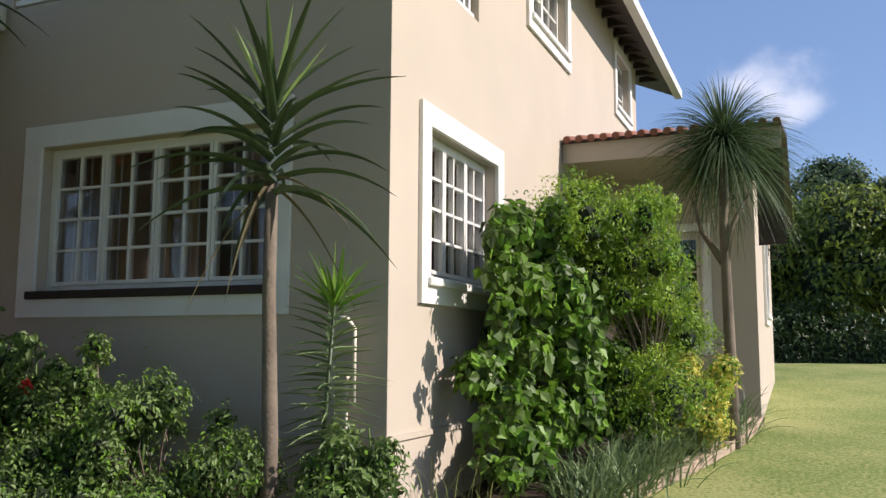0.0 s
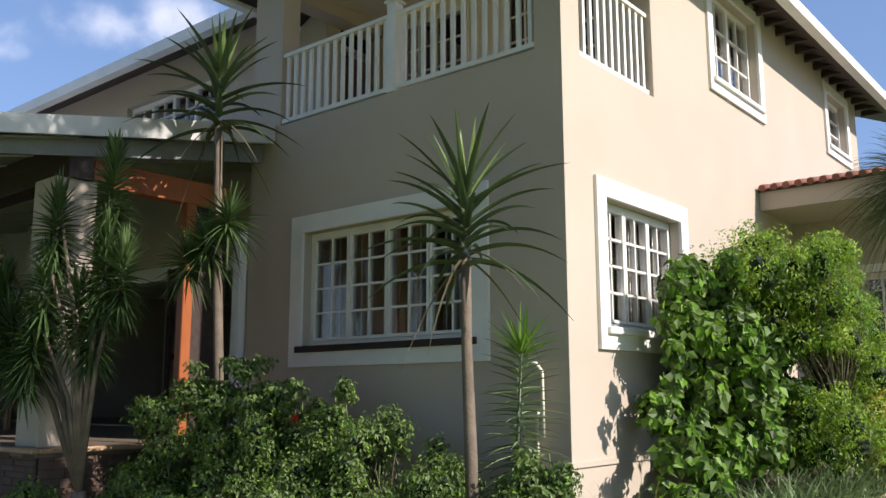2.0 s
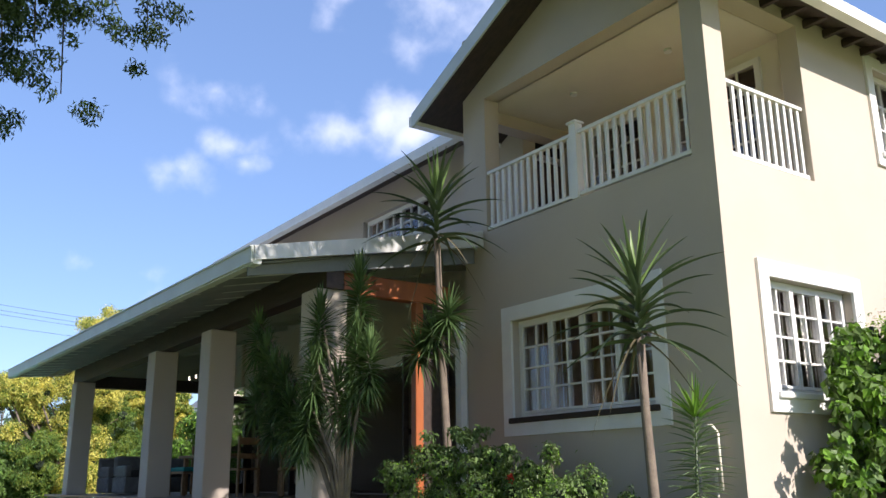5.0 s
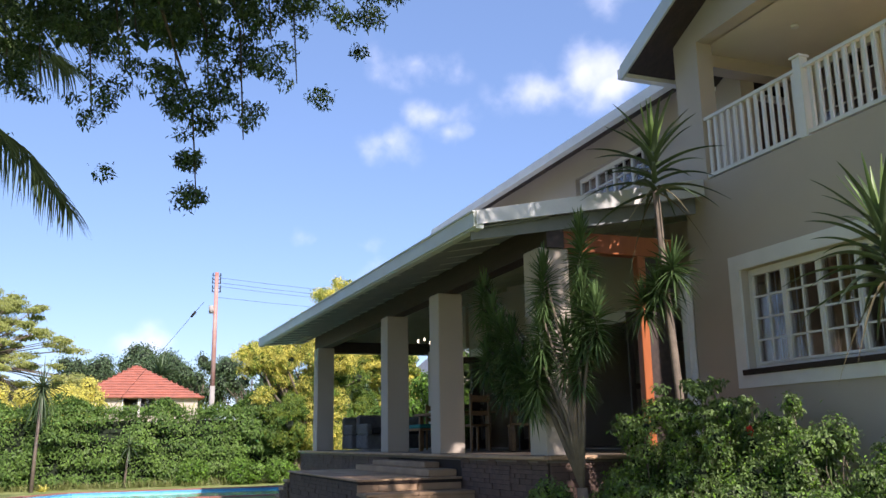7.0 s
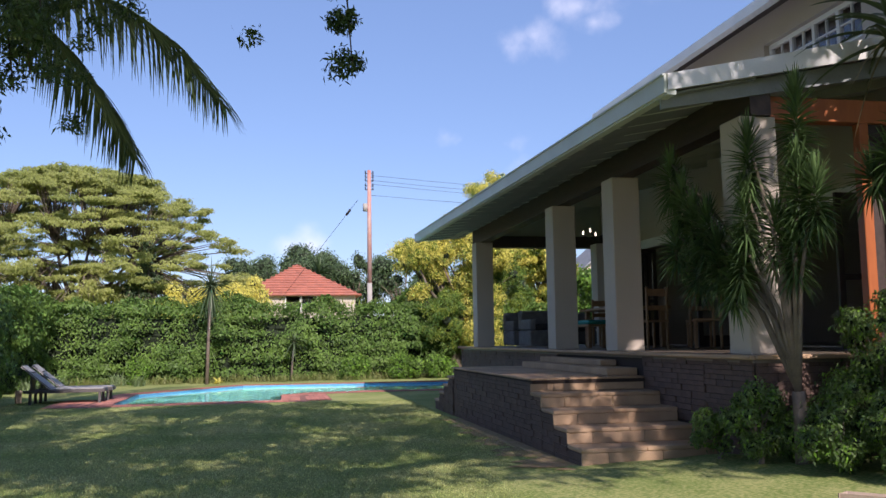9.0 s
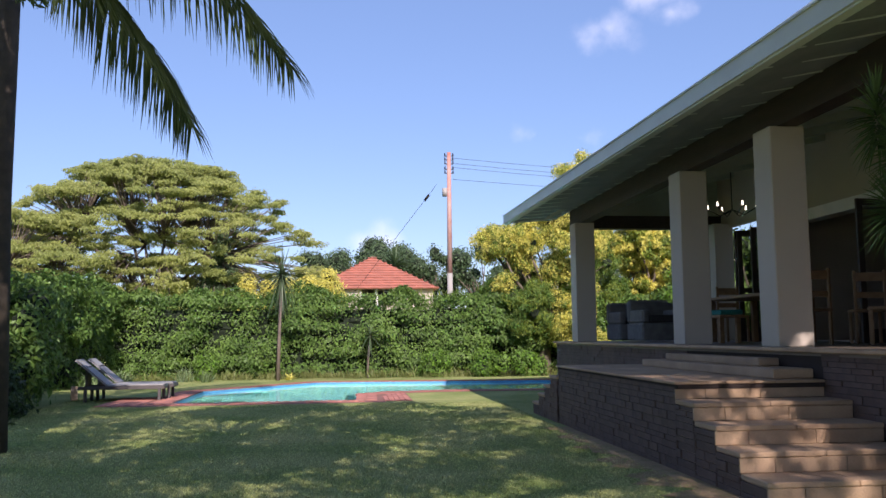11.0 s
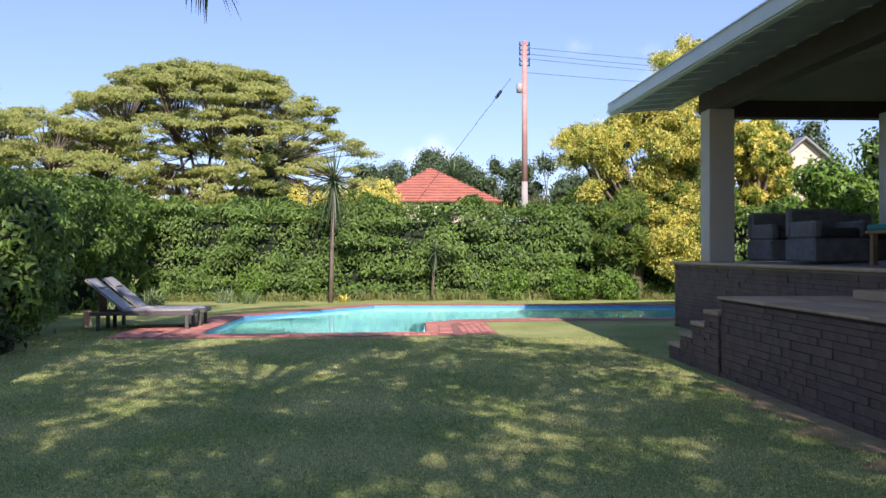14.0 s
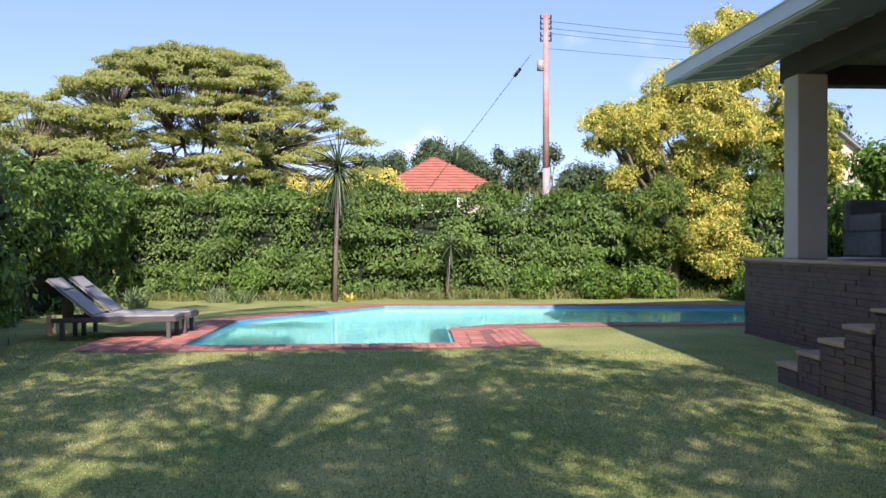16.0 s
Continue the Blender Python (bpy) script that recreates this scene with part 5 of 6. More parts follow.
tufts("strap_plant", "clump of arching strap leaves near the annexe", [(-1.0, 9.6, 1.1), (-0.95, 10.1, 1.3)], 90, 0.75, L_GRASSY, 0.12, 0.02, 0.4)


# ---- annexe beyond the side wall ----
gy = ground_z(-1, 11)
wall("wall_annexe_south", "x", 11.0, 11.2, HX, -0.62, 0.0, 4.15, [(-2.1, -1.25, 1.75, 3.2)], M_WALL)
wall("wall_annexe_east", "y", -0.82, -0.62, 11.2, 15.7, 0.0, 4.5, [(12.9, 13.8, 2.2, 3.4)], M_WALL)
window("annexe_window", "x", 11.0, -2.1, -1.25, 1.75, 3.2, 2, 3, "small white window under the annexe roof", casements=1, border=0.1, bars=False)
window("annexe_window", "y", -0.62, 12.9, 13.8, 2.2, 3.4, 2, 3, "white-framed window in the sunlit annexe wall", outward=1, casements=2, border=0.12, bars=False)
ar = part("roof_annexe", boxes((HX + 0.01, -0.25, 9.70, 9.74, 3.92, 4.17)), M_WALL, kind="structure", label="annexe roof edge")
bm = bmesh.new()
poly_prism(bm, [(HX + 0.01, 9.68, 4.15), (HX + 0.01, 13.5, 4.9), (HX + 0.01, 13.5, 4.97), (HX + 0.01, 9.68, 4.19)], (-0.25 - HX, 0, 0))
poly_prism(bm, [(HX + 0.01, 17.4, 4.08), (HX + 0.01, 13.5, 4.9), (HX + 0.01, 13.5, 4.97), (HX + 0.01, 17.4, 4.12)], (-0.25 - HX, 0, 0))
part("roof_deck", bm, M_DARKWOOD, ar)
part("verge_board", boxes((-0.52, -0.24, 9.76, 9.80, 2.85, 3.92)), M_DARKWOOD, ar, "dark timber board at the roof corner")
part("annexe_ceiling", boxes((HX + 0.01, -0.28, 9.75, 11.0, 3.93, 3.96)), M_WALL, ar)
for i in range(17):
    bm = bmesh.new()
    tube(bm, [(HX + 0.08 + i * 0.146, 9.60, 4.185), (HX + 0.08 + i * 0.146, 10.03, 4.28)], 0.045, 8)
    part("roof_tile", bm, M_TILE, ar)
lampb = thing("wall_lantern", "small black wall lantern on the annexe wall", "lantern", (-0.617, 14.6, 3.2))
part("bracket", boxes((0, 0.1, -0.015, 0.015, 0.12, 0.15), (0, 0.02, -0.04, 0.04, 0.04, 0.2)), M_IRON, lampb)
bm = boxes((0.05, 0.15, -0.05, 0.05, -0.02, 0.0), (0.05, 0.15, -0.05, 0.05, 0.13, 0.15), (0.05, 0.06, -0.05, -0.04, 0, 0.13), (0.14, 0.15, -0.05, -0.04, 0, 0.13), (0.05, 0.06, 0.04, 0.05, 0, 0.13), (0.14, 0.15, 0.04, 0.05, 0, 0.13))
part("cage", bm, M_IRON, lampb)

# far side of the east lawn
# Sunlight on the leaf tips is painted in with yellow-green leaves.
blob_tree("mango_tree", "dense rounded tree with pale sunlit leaf tips beyond the side lawn", 1.2, 24.5, 1.2, cloud_of(0, 0, 2.4, 3.2, 2.0, 1.7, 50, 0.6, 1.0),
          [(L_OVER, 0.3, "foliage"), (L_YGREEN, 0.7, "sunlit_tint_foliage")], 42000, 0.16, 0.2, core=0.75)
blob_tree("mango_tree", "dense rounded dark tree beyond the side lawn", -3.5, 26.0, 1.2, cloud_of(0, 0, 2.2, 3.0, 2.0, 1.8, 30, 0.7, 1.1), [(L_OVER, 1, "foliage")], 16000, 0.18, 0.2, core=0.75)
hedge("side_hedge", -3, 13, 21.5, 23.0, 1.2, "low dark hedge at the far edge of the side lawn", 300, 0.12, L_OVER, z=1.4)
for tx, ty, tz, tr in ((1.0, 42, 6.2, 2.6), (-2.6, 44, 5.2, 2.4), (5.5, 43, 5.6, 2.5), (9.5, 42, 5.4, 2.6), (-7, 46, 5.0, 2.5)):
    blob_tree("round_tree", "distant round-crowned dark green tree", tx, ty, 3.5, cloud_of(0, 0, tz + 0.6, tr * 1.1, tr, tr * 0.75, 26, 0.6, 1.1), [(L_FAR, 1, "foliage")], 9000, 0.22, 0.25, core=0.6, flat=0.8)


# ---- distance ----
def flat_top(x, y, rad, h, label, tiers, n):
    """A flat-topped acacia: spreading limbs carrying thin leafy plates."""
    t = thing("flat_top_tree", label, "tree", (x, y, 0))
    plates = []
    for tz, tr, k in tiers:
        for i in range(int(k * 2.3)):
            a = R.random() * 2 * math.pi
            q = tr * math.sqrt(R.uniform(0.02, 1))
            plates.append((q * math.cos(a) * 0.6, q * math.sin(a), tz - 0.24 * q * q / tr + R.uniform(-0.35, 0.35), R.uniform(0.3, 0.95)))
    bm = bmesh.new()
    tube(bm, [(0, 0, -0.3), (0.1, 0.2, 2.0), (0, 0, 4.0)], [0.5, 0.42, 0.34], 9)
    hubs = [(R.uniform(-2, 2), R.uniform(-1, 1) * rad * 0.5, h * R.uniform(0.5, 0.68)) for _ in range(9)]
    for hb in hubs:
        tube(bm, [(0, 0, 3.9), Vector(hb) * 0.55 + Vector((0, 0, 1.2)), hb], [0.18, 0.12, 0.08], 6)
    for pl in plates:
        hb = min(hubs, key=lambda q: (Vector(q) - Vector(pl[:3])).length)
        tube(bm, [hb, Vector(hb).lerp(Vector(pl[:3]), 0.5) + Vector((0, 0, 0.1)), pl[:3]], [0.055, 0.035, 0.015], 4)
    part("trunk", bm, M_BARK, t, "grey spreading limbs")
    tufts_of = tufted(plates, 10, 0.15, 0.42, 0.22)
    p, d = clump_points(tufts_of, int(n * 1.9), 1.15, 0.35)
    leaves("foliage", p, d * np.array([0.5, 0.5, 0.6]) + np.array([0.7, 0, 0.35]), 0.16, 0.08, L_ACACIA, t, "thin flat plates of yellow-green leaves")


flat_top(-62, -15.4, 9.5, 13, "wide flat-topped acacia tree beyond the hedge", [(13.4, 5.4, 56), (12.5, 8.8, 80), (10.6, 11.0, 70), (8.4, 12.0, 54), (6.6, 10.5, 50), (5.0, 10.5, 50), (3.8, 11.5, 40)], 150000)
flat_top(-56, -24.0, 7, 9, "lower spreading acacia tree beyond the hedge", [(9.2, 5, 38), (7.4, 7.5, 50), (5.6, 7.5, 50), (4.0, 7.5, 40)], 52000)
flat_top(-48, -25.8, 7, 11, "tall acacia tree at the edge of view", [(10.6, 3.4, 26), (9.0, 5.0, 30), (7.0, 5.0, 26)], 20000)


def conifer(x, y, h, label):
    t = thing("conifer", label, "tree", (x, y, 0))
    bm = bmesh.new()
    tube(bm, [(0, 0, 0), (0, 0, h)], [0.2, 0.03], 7)
    cl = []
    for i in range(int(h * 7)):
        z = h * (0.25 + 0.75 * R.random())
        r = (1 - z / h) * h * 0.14 + 0.2
        a = R.random() * 6.28
        cl.append((r * math.cos(a), r * math.sin(a), z, 0.28))
        tube(bm, [(0, 0, z), cl[-1][:3]], [0.04, 0.01], 4)
    part("trunk", bm, M_DARKBARK, t)
    p, d = clump_points(cl, 5000, 1.2, 0.6)
    leaves("needles", p, d, 0.22, 0.07, L_FAR, t)


conifer(-60, -10.35, 8.6, "dark narrow conifer beyond the hedge")
conifer(-60, -11.2, 6.8, "smaller dark conifer beyond the hedge")
for tx, ty, tz, tr, mt in ((-50, -6.2, 3.5, 1.9, L_YELLOW), (-50, -4.2, 3.7, 1.9, L_YELLOW)):
    blob_tree("flowering_tree", "bright yellow tree beyond the hedge", tx, ty, 1.5, cloud_of(0, 0, tz, tr * 0.8, tr, tr * 0.75, 26, 0.35, 0.6), [(mt, 1, "foliage")], 12000, 0.13, 0.15, core=0.6)
for tx, ty, tz, tr in ((-85, 0.5, 8.0, 3.0), (-85, -4, 7.2, 2.8), (-80, 5.5, 7.2, 2.8), (-78, 9.5, 7.0, 3.0), (-80, 2.2, 7.0, 2.4), (-72, 12, 5.0, 2.4), (-70, -14, 3.2, 3.0), (-66, -22, 3.2, 3.4), (-60, -32, 4.5, 4), (-85, -9, 4.5, 2.6), (-62, 17, 5, 3),
                      (-56, 24, 6, 4), (-48, 31, 5, 4), (-75, 22, 6, 4)):
    blob_tree("round_tree", "distant round-crowned green tree", tx, ty, 2.5, cloud_of(0, 0, tz, tr * 1.2, tr * 1.2, tr * 0.8, 26, 0.7, 1.2), [(L_FAR, 1, "foliage")], 7000, 0.25, 0.25, core=0.65)
far_palm = thing("far_palm", "distant palm with a spreading feathery crown", "palm", (-75, 1.9, 0))
bm = bmesh.new()
tube(bm, [(0, 0, 0), (0, 0, 7)], [0.25, 0.2], 8)
part("trunk", bm, M_BARK, far_palm)
rosette("crown", far_palm, (0, 0, 7.2), 130, 2.2, 0.16, L_FAR, 80, -50, 0.1, 0.5, 0.4, "arching fronds")
# Plain boxes in near-black, painted shade behind the far leaves.
bl = part("far_woods", boxes((-140, -139, -160, 160, -1, 3.0), (-120, 160, 139, 140, -1, 5.0), (-120, 160, -140, -139, -1, 5.0), (139, 140, -139, 139, -1, 5.0)), L_SHADECORE, kind="stuff", label="dark line of far woods")
fp = []
n = 26000
ang = rng.random(n) * 2 * np.pi
fp = np.stack([np.cos(ang) * 137, np.sin(ang) * 137, 5.2 * rng.random(n) + 1.0 * np.sin(ang * 31)], 1)
leaves("far_foliage", fp, rng.normal(size=(n, 3)), 1.6, 1.0, L_FAR, None, "leafy edge of the far woods", "stuff")


def hip_house():
    t = thing("neighbour_house", "low neighbouring house with a faded orange hipped tile roof", "house", (-60, -0.3, 0))
    part("wall", boxes((-4, 3.0, -3.6, 3.7, 0, 4.35)), M_WALL, t, "plastered walls")
    bm = bmesh.new()
    z0, z1 = 4.35, 6.75
    c = [(-4.4, -4.0, z0), (3.4, -4.0, z0), (3.4, 4.1, z0), (-4.4, 4.1, z0)]
    ap = (-0.5, -0.1, z1)
    cv = [bm.verts.new(q) for q in c]
    av = bm.verts.new(ap)
    for i in range(4):
        bm.faces.new((cv[i], cv[(i + 1) % 4], av))
    bm.faces.new(cv[::-1])
    part("roof", bm, M_FARTILE, t, "orange tile roof")
    bm = bmesh.new()
    rows = 13
    for r in range(rows):
        f0 = r / rows
        for side in range(4):
            a, b = Vector(c[side]), Vector(c[(side + 1) % 4])
            apx = Vector(ap)
            p, q = a.lerp(apx, f0), b.lerp(apx, f0)
            k = max(1, int((q - p).length / 0.36))
            nrm = (b - a).cross(apx - a).normalized()
            upv = (apx - (a + b) / 2).normalized()
            for i in range(k):
                u0, u1 = p.lerp(q, i / k), p.lerp(q, (i + 0.94) / k)
                lift = nrm * (0.05 + R.uniform(0, 0.03))
                vs = [u0 + lift, u1 + lift, u1 + upv * 0.24 + nrm * 0.015, u0 + upv * 0.24 + nrm * 0.015]
                lo = [u0, u1]
                vv = [bm.verts.new(x) for x in vs + lo]
                bm.faces.new(vv[:4])
                bm.faces.new((vv[4], vv[5], vv[1], vv[0]))
    part("roof_tiles", bm, M_FARTILE, t, "courses of flat orange tiles", "stuff")
    for y in (-0.9, 0.15):
        w = part("window", boxes((3.0, 3.06, y, y + 0.9, 3.3, 4.28)), M_GLASS, t, "dark window under the eave")
        part("jamb", boxes((3.0, 3.08, y - 0.06, y, 3.3, 4.3)), M_WHITE, w)
        part("jamb", boxes((3.0, 3.08, y + 0.9, y + 0.96, 3.3, 4.3)), M_WHITE, w)


hip_house()
nh = thing("gabled_house", "pale gabled house wall between the trees", "house", (-50, 18.5, 0))
bm = boxes((-4, 0, -1.2, 2.4, 0, 5.8))
poly_prism(bm, [(0, -1.2, 5.802), (0, 0.6, 7.3), (0, 2.4, 5.802)], (-4, 0, 0))
part("wall", bm, M_WALL, nh)
bm = bmesh.new()
for q in (-1, 1):
    poly_prism(bm, [(0.35, 0.6, 7.33), (0.35, 0.6 + q * 2.3, 5.43), (0.35, 0.6 + q * 2.3, 5.56), (0.35, 0.6, 7.46)], (-4.7, 0, 0))
part("roof", bm, M_SOFFIT, nh)

pole = thing("utility_pole", "tall rusty red and white utility pole with wires", "utility pole", (-32.5, 1.65, 0))
bm = bmesh.new()
tube(bm, [(0, 0, 0), (0, 0, 3.6)], [0.11, 0.10], 12)
part("lower_pole", bm, M_POLEPALE, pole, "pale lower part")
bm = bmesh.new()
tube(bm, [(0, 0, 3.6), (0, 0, 8.1)], [0.099, 0.075], 12)
part("upper_pole", bm, M_POLE, pole, "rust-red upper part")
for z in (7.95, 7.8, 7.65, 7.45, 7.3):
    sd = R.choice((-1, 1))
    bm = boxes((-0.02, 0.02, -0.17, 0.17, z, z + 0.03))
    part("crossarm", bm, M_IRON, pole)
    for yy in (-0.15, 0.15):
        bm = bmesh.new()
        tube(bm, [(0, yy, z + 0.02), (0, yy, z + 0.13)], [0.026, 0.018], 8)
        part("insulator", bm, M_IRON, pole)
bm = bmesh.new()
tube(bm, [(0, -0.16, 6.45), (0, -0.16, 6.75)], 0.10, 10)
part("transformer_box", bm, M_POLEPALE, pole, "small grey can")
WIRES = [((-32.5, 1.65, 7.9), (-38, 30, 8.6)), ((-32.5, 1.65, 7.7), (-38, 30, 8.3)), ((-32.5, 1.65, 7.55), (-38, 30, 8.1)), ((-32.5, 1.65, 7.1), (-36, 30, 7.6))]
for a, b in WIRES:
    w = thing("overhead_wire", "thin overhead wire from the utility pole", "wire", a, group="overhead wires")
    bm = bmesh.new()
    A, B = Vector((0, 0, 0)), Vector(b) - Vector(a)
    tube(bm, [A.lerp(B, t) - Vector((0, 0, 0.5 * 4 * t * (1 - t))) for t in np.linspace(0, 1, 13)], 0.006, 4)
    part("cable", bm, M_IRON, w)
stay = thing("stay_wire", "slanting stay wire with an insulator beside the pole", "wire", (-32.5, 1.2, 6.9))
bm = bmesh.new()
tube(bm, [(0, 0, 0), (0, -3.2, -4.2)], 0.008, 4)
part("cable", bm, M_IRON, stay)
bm = bmesh.new()
tube(bm, [(0, -0.30, -0.40), (0, -0.47, -0.62)], 0.05, 8)
part("insulator", bm, M_IRON, stay)


# ---- pool surround and loungers ----
def lounger(x, y, rz, label):
    t = thing("sun_lounger", label, "sun lounger", (x, y, 0), rz, group="sun loungers by the pool")
    part("side_rail", boxes((0, 1.76, -0.33, -0.28, 0.26, 0.33), bev=0.008), M_LOUNGEFRAME, t)
    part("side_rail", boxes((0, 1.76, 0.28, 0.33, 0.26, 0.33), bev=0.008), M_LOUNGEFRAME, t)
    part("end_rail", boxes((1.71, 1.76, -0.28, 0.28, 0.26, 0.33), bev=0.006), M_LOUNGEFRAME, t)
    for lx in (0.12, 1.62):
        for ly in (-0.33, 0.27):
            part("leg", boxes((lx, lx + 0.06, ly, ly + 0.06, 0.0, 0.26), bev=0.006), M_LOUNGEFRAME, t)
    part("seat", boxes((0.56, 1.73, -0.30, 0.30, 0.331, 0.36), bev=0.01), M_LOUNGE, t, "pale woven seat")
    m = Matrix.Translation((0.56, 0, 0.35)) @ Matrix.Rotation(radians(-140), 4, "Y")
    b = part("backrest", boxes((0, 0.82, -0.30, 0.30, -0.03, 0.01, m), bev=0.01), M_LOUNGE, t, "raised pale backrest")
    part("prop", boxes((0.12, 0.16, -0.2, 0.2, 0.25, 0.75), bev=0.006), M_LOUNGEFRAME, t)


lounger(-20.5, -7.72, 93, "sun lounger with raised back on the lawn by the pool")
lounger(-21.2, -7.66, 93, "second sun lounger with raised back behind the first")
blk = thing("stone_block", "small pale block on the lawn beside the lounger", "block", (-20.95, -8.0, 0), 20)
part("block", boxes((-0.07, 0.07, -0.07, 0.07, 0, 0.3), bev=0.01), M_KERB, blk)


# ---- verandah furniture ----
def seat_box(name, label, x0, x1, y0, y1, back, group=""):
    t = thing(name, label, "sofa", (x0, y0, FZ), group=group)
    w, d = x1 - x0, y1 - y0
    part("base", boxes((0, w, 0, d, 0.03, 0.36), bev=0.03), M_WICKER, t, "grey woven wicker base")
    part("backrest", boxes((0, 0.16, 0, d, 0.36, 0.80) if back == "w" else (0, w, d - 0.16, d, 0.36, 0.80), bev=0.04), M_WICKER, t, "woven backrest")
    part("arm", boxes((0.16, w, 0, 0.14, 0.36, 0.60) if back == "w" else (0, 0.14, 0, d - 0.16, 0.36, 0.60), bev=0.03), M_WICKER, t)
    part("arm", boxes((0.16, w, d - 0.14, d, 0.36, 0.60) if back == "w" else (w - 0.14, w, 0, d - 0.16, 0.36, 0.60), bev=0.03), M_WICKER, t)
    part("cushion", boxes((0.17, w - 0.01, 0.15, d - 0.15, 0.361, 0.50) if back == "w" else (0.15, w - 0.15, 0.01, d - 0.17, 0.361, 0.50), bev=0.03), M_CUSHION, t, "dark seat cushion")


seat_box("wicker_sofa", "grey wicker sofa with dark cushions at the end of the verandah", -18.9, -18.0, 3.35, 5.4, "w")
seat_box("wicker_chair", "grey wicker armchair with a dark cushion", -17.4, -16.5, 3.3, 4.1, "w")
tb = thing("dining_table", "worn timber dining table on the verandah", "table", (-14.8, 4.7, FZ))
part("tabletop", boxes((-1.1, 1.1, -0.5, 0.5, 0.72, 0.77), bev=0.008), M_TABLEWOOD, tb)
for lx in (-1.0, 0.9):
    for ly in (-0.42, 0.34):
        part("leg", boxes((lx, lx + 0.09, ly, ly + 0.09, 0, 0.719), bev=0.006), M_TABLEWOOD, tb)
bn = thing("bench", "timber bench with a teal seat cushion beside the table", "bench", (-14.9, 3.85, FZ))
part("seat", boxes((-0.95, 0.95, -0.2, 0.2, 0.40, 0.44), bev=0.006), M_TABLEWOOD, bn)
part("cushion", boxes((-0.93, 0.93, -0.19, 0.19, 0.441, 0.52), bev=0.02), M_TEAL, bn, "teal seat cushion")
for lx in (-0.88, 0.80):
    for ly in (-0.17, 0.10):
        part("leg", boxes((lx, lx + 0.07, ly, ly + 0.07, 0, 0.399), bev=0.005), M_TABLEWOOD, bn)


def dining_chair():
    t = thing("dining_chair", "dark timber dining chair on the verandah", "chair", (-12.0, 4.0, FZ), 10, group="dining chairs")
    part("seat", boxes((-0.22, 0.22, -0.22, 0.22, 0.43, 0.47), bev=0.01), M_TABLEWOOD, t)
    for lx, ly in ((-0.21, -0.21), (0.17, -0.21), (-0.21, 0.17), (0.17, 0.17)):
        part("leg", boxes((lx, lx + 0.04, ly, ly + 0.04, 0, 0.429), bev=0.004), M_TABLEWOOD, t)
    for ly in (-0.21, 0.17):
        part("back_post", boxes((0.17, 0.21, ly, ly + 0.04, 0.471, 1.0), bev=0.004), M_TABLEWOOD, t)
    part("back_slat", boxes((0.18, 0.20, -0.17, 0.17, 0.85, 0.97), bev=0.004), M_TABLEWOOD, t)
    part("back_slat", boxes((0.18, 0.20, -0.17, 0.17, 0.62, 0.70), bev=0.004), M_TABLEWOOD, t)
    return t


ch = dining_chair()
for x, y, a in ((-12.4, 5.1, -20), (-16.0, 4.8, 180), (-11.2, 4.6, 60)):
    copy_thing(ch, pose(x, y, FZ, 0, 0, a))

cn = thing("chandelier", "black iron chandelier with small bulbs over the table", "chandelier", (-15.2, 4.5, 3.45))
bm = bmesh.new()
tube(bm, [(0, 0, 0), (0, 0, 0.65)], 0.012, 6)
part("rod", bm, M_IRON, cn)
for i in range(6):
    a = i * math.pi / 3
    bm = bmesh.new()
    tube(bm, [(0, 0, 0.0), (math.cos(a) * 0.2, math.sin(a) * 0.2, -0.1), (math.cos(a) * 0.4, math.sin(a) * 0.4, 0.02)], 0.01, 6)
    arm = part("arm", bm, M_IRON, cn)
    bm = bmesh.new()
    tube(bm, [(math.cos(a) * 0.4, math.sin(a) * 0.4, 0.03), (math.cos(a) * 0.4, math.sin(a) * 0.4, 0.10)], [0.02, 0.012], 6)
    part("bulb", bm, M_BULB, arm, "small warm bulb")


def glass_door(x, y, rz, label):
    t = thing("folding_door", label, "door", (x, y, FZ), rz, group="folding doors")
    part("frame", boxes((0, 0.09, -0.02, 0.02, 0, 2.1), (0.76, 0.85, -0.02, 0.02, 0, 2.1), (0.09, 0.76, -0.02, 0.02, 0, 0.2), (0.09, 0.76, -0.02, 0.02, 2.0, 2.1), (0.09, 0.76, -0.02, 0.02, 0.92, 1.0)), M_DARKWOOD, t, "dark timber frame")
    g = part("pane", boxes((0.09, 0.76, -0.004, 0.004, 0.2, 0.92), (0.09, 0.76, -0.004, 0.004, 1.0, 2.0)), M_GLASS, t, "glass pane")
    g.visible_shadow = False


for x, a in ((-16.95, -85), (-16.7, -95), (-16.3, -84), (-12.9, -88), (-8.9, -92)):
    glass_door(x, 6.15, a, "dark timber folding door with glass, standing open")
part("trim_door_head", boxes((-17.2, -8.4, 6.15, 6.198, 3.35, 3.55), (-17.2, -17.0, 6.15, 6.198, 1.18, 3.35), (-8.6, -8.4, 6.15, 6.198, 1.18, 3.35)), M_WHITE, kind="structure", label="white door surround")
ot = thing("timber_screen_frame", "orange varnished timber post and beam at the end of the verandah", "timber frame", (-7.0, 4.2, FZ))
part("beam", boxes((-0.10, 0.06, -1.05, 0.60, 2.52, 2.78), bev=0.008), M_REDWOOD, ot, "sunlit orange timber beam")
part("post", boxes((-0.06, 0.06, 0.03, 0.15, 0, 2.519), bev=0.008), M_REDWOOD, ot, "orange timber post")
part("infill", boxes((-0.03, 0.0, 0.152, 0.60, 0, 2.519)), M_DARKWOOD, ot, "dark timber infill")
part("trim_corner_board", boxes((-7.08, -6.96, 4.96, 5.06, 1.18, 3.5)), M_WHITE, kind="structure", label="white painted door jamb")

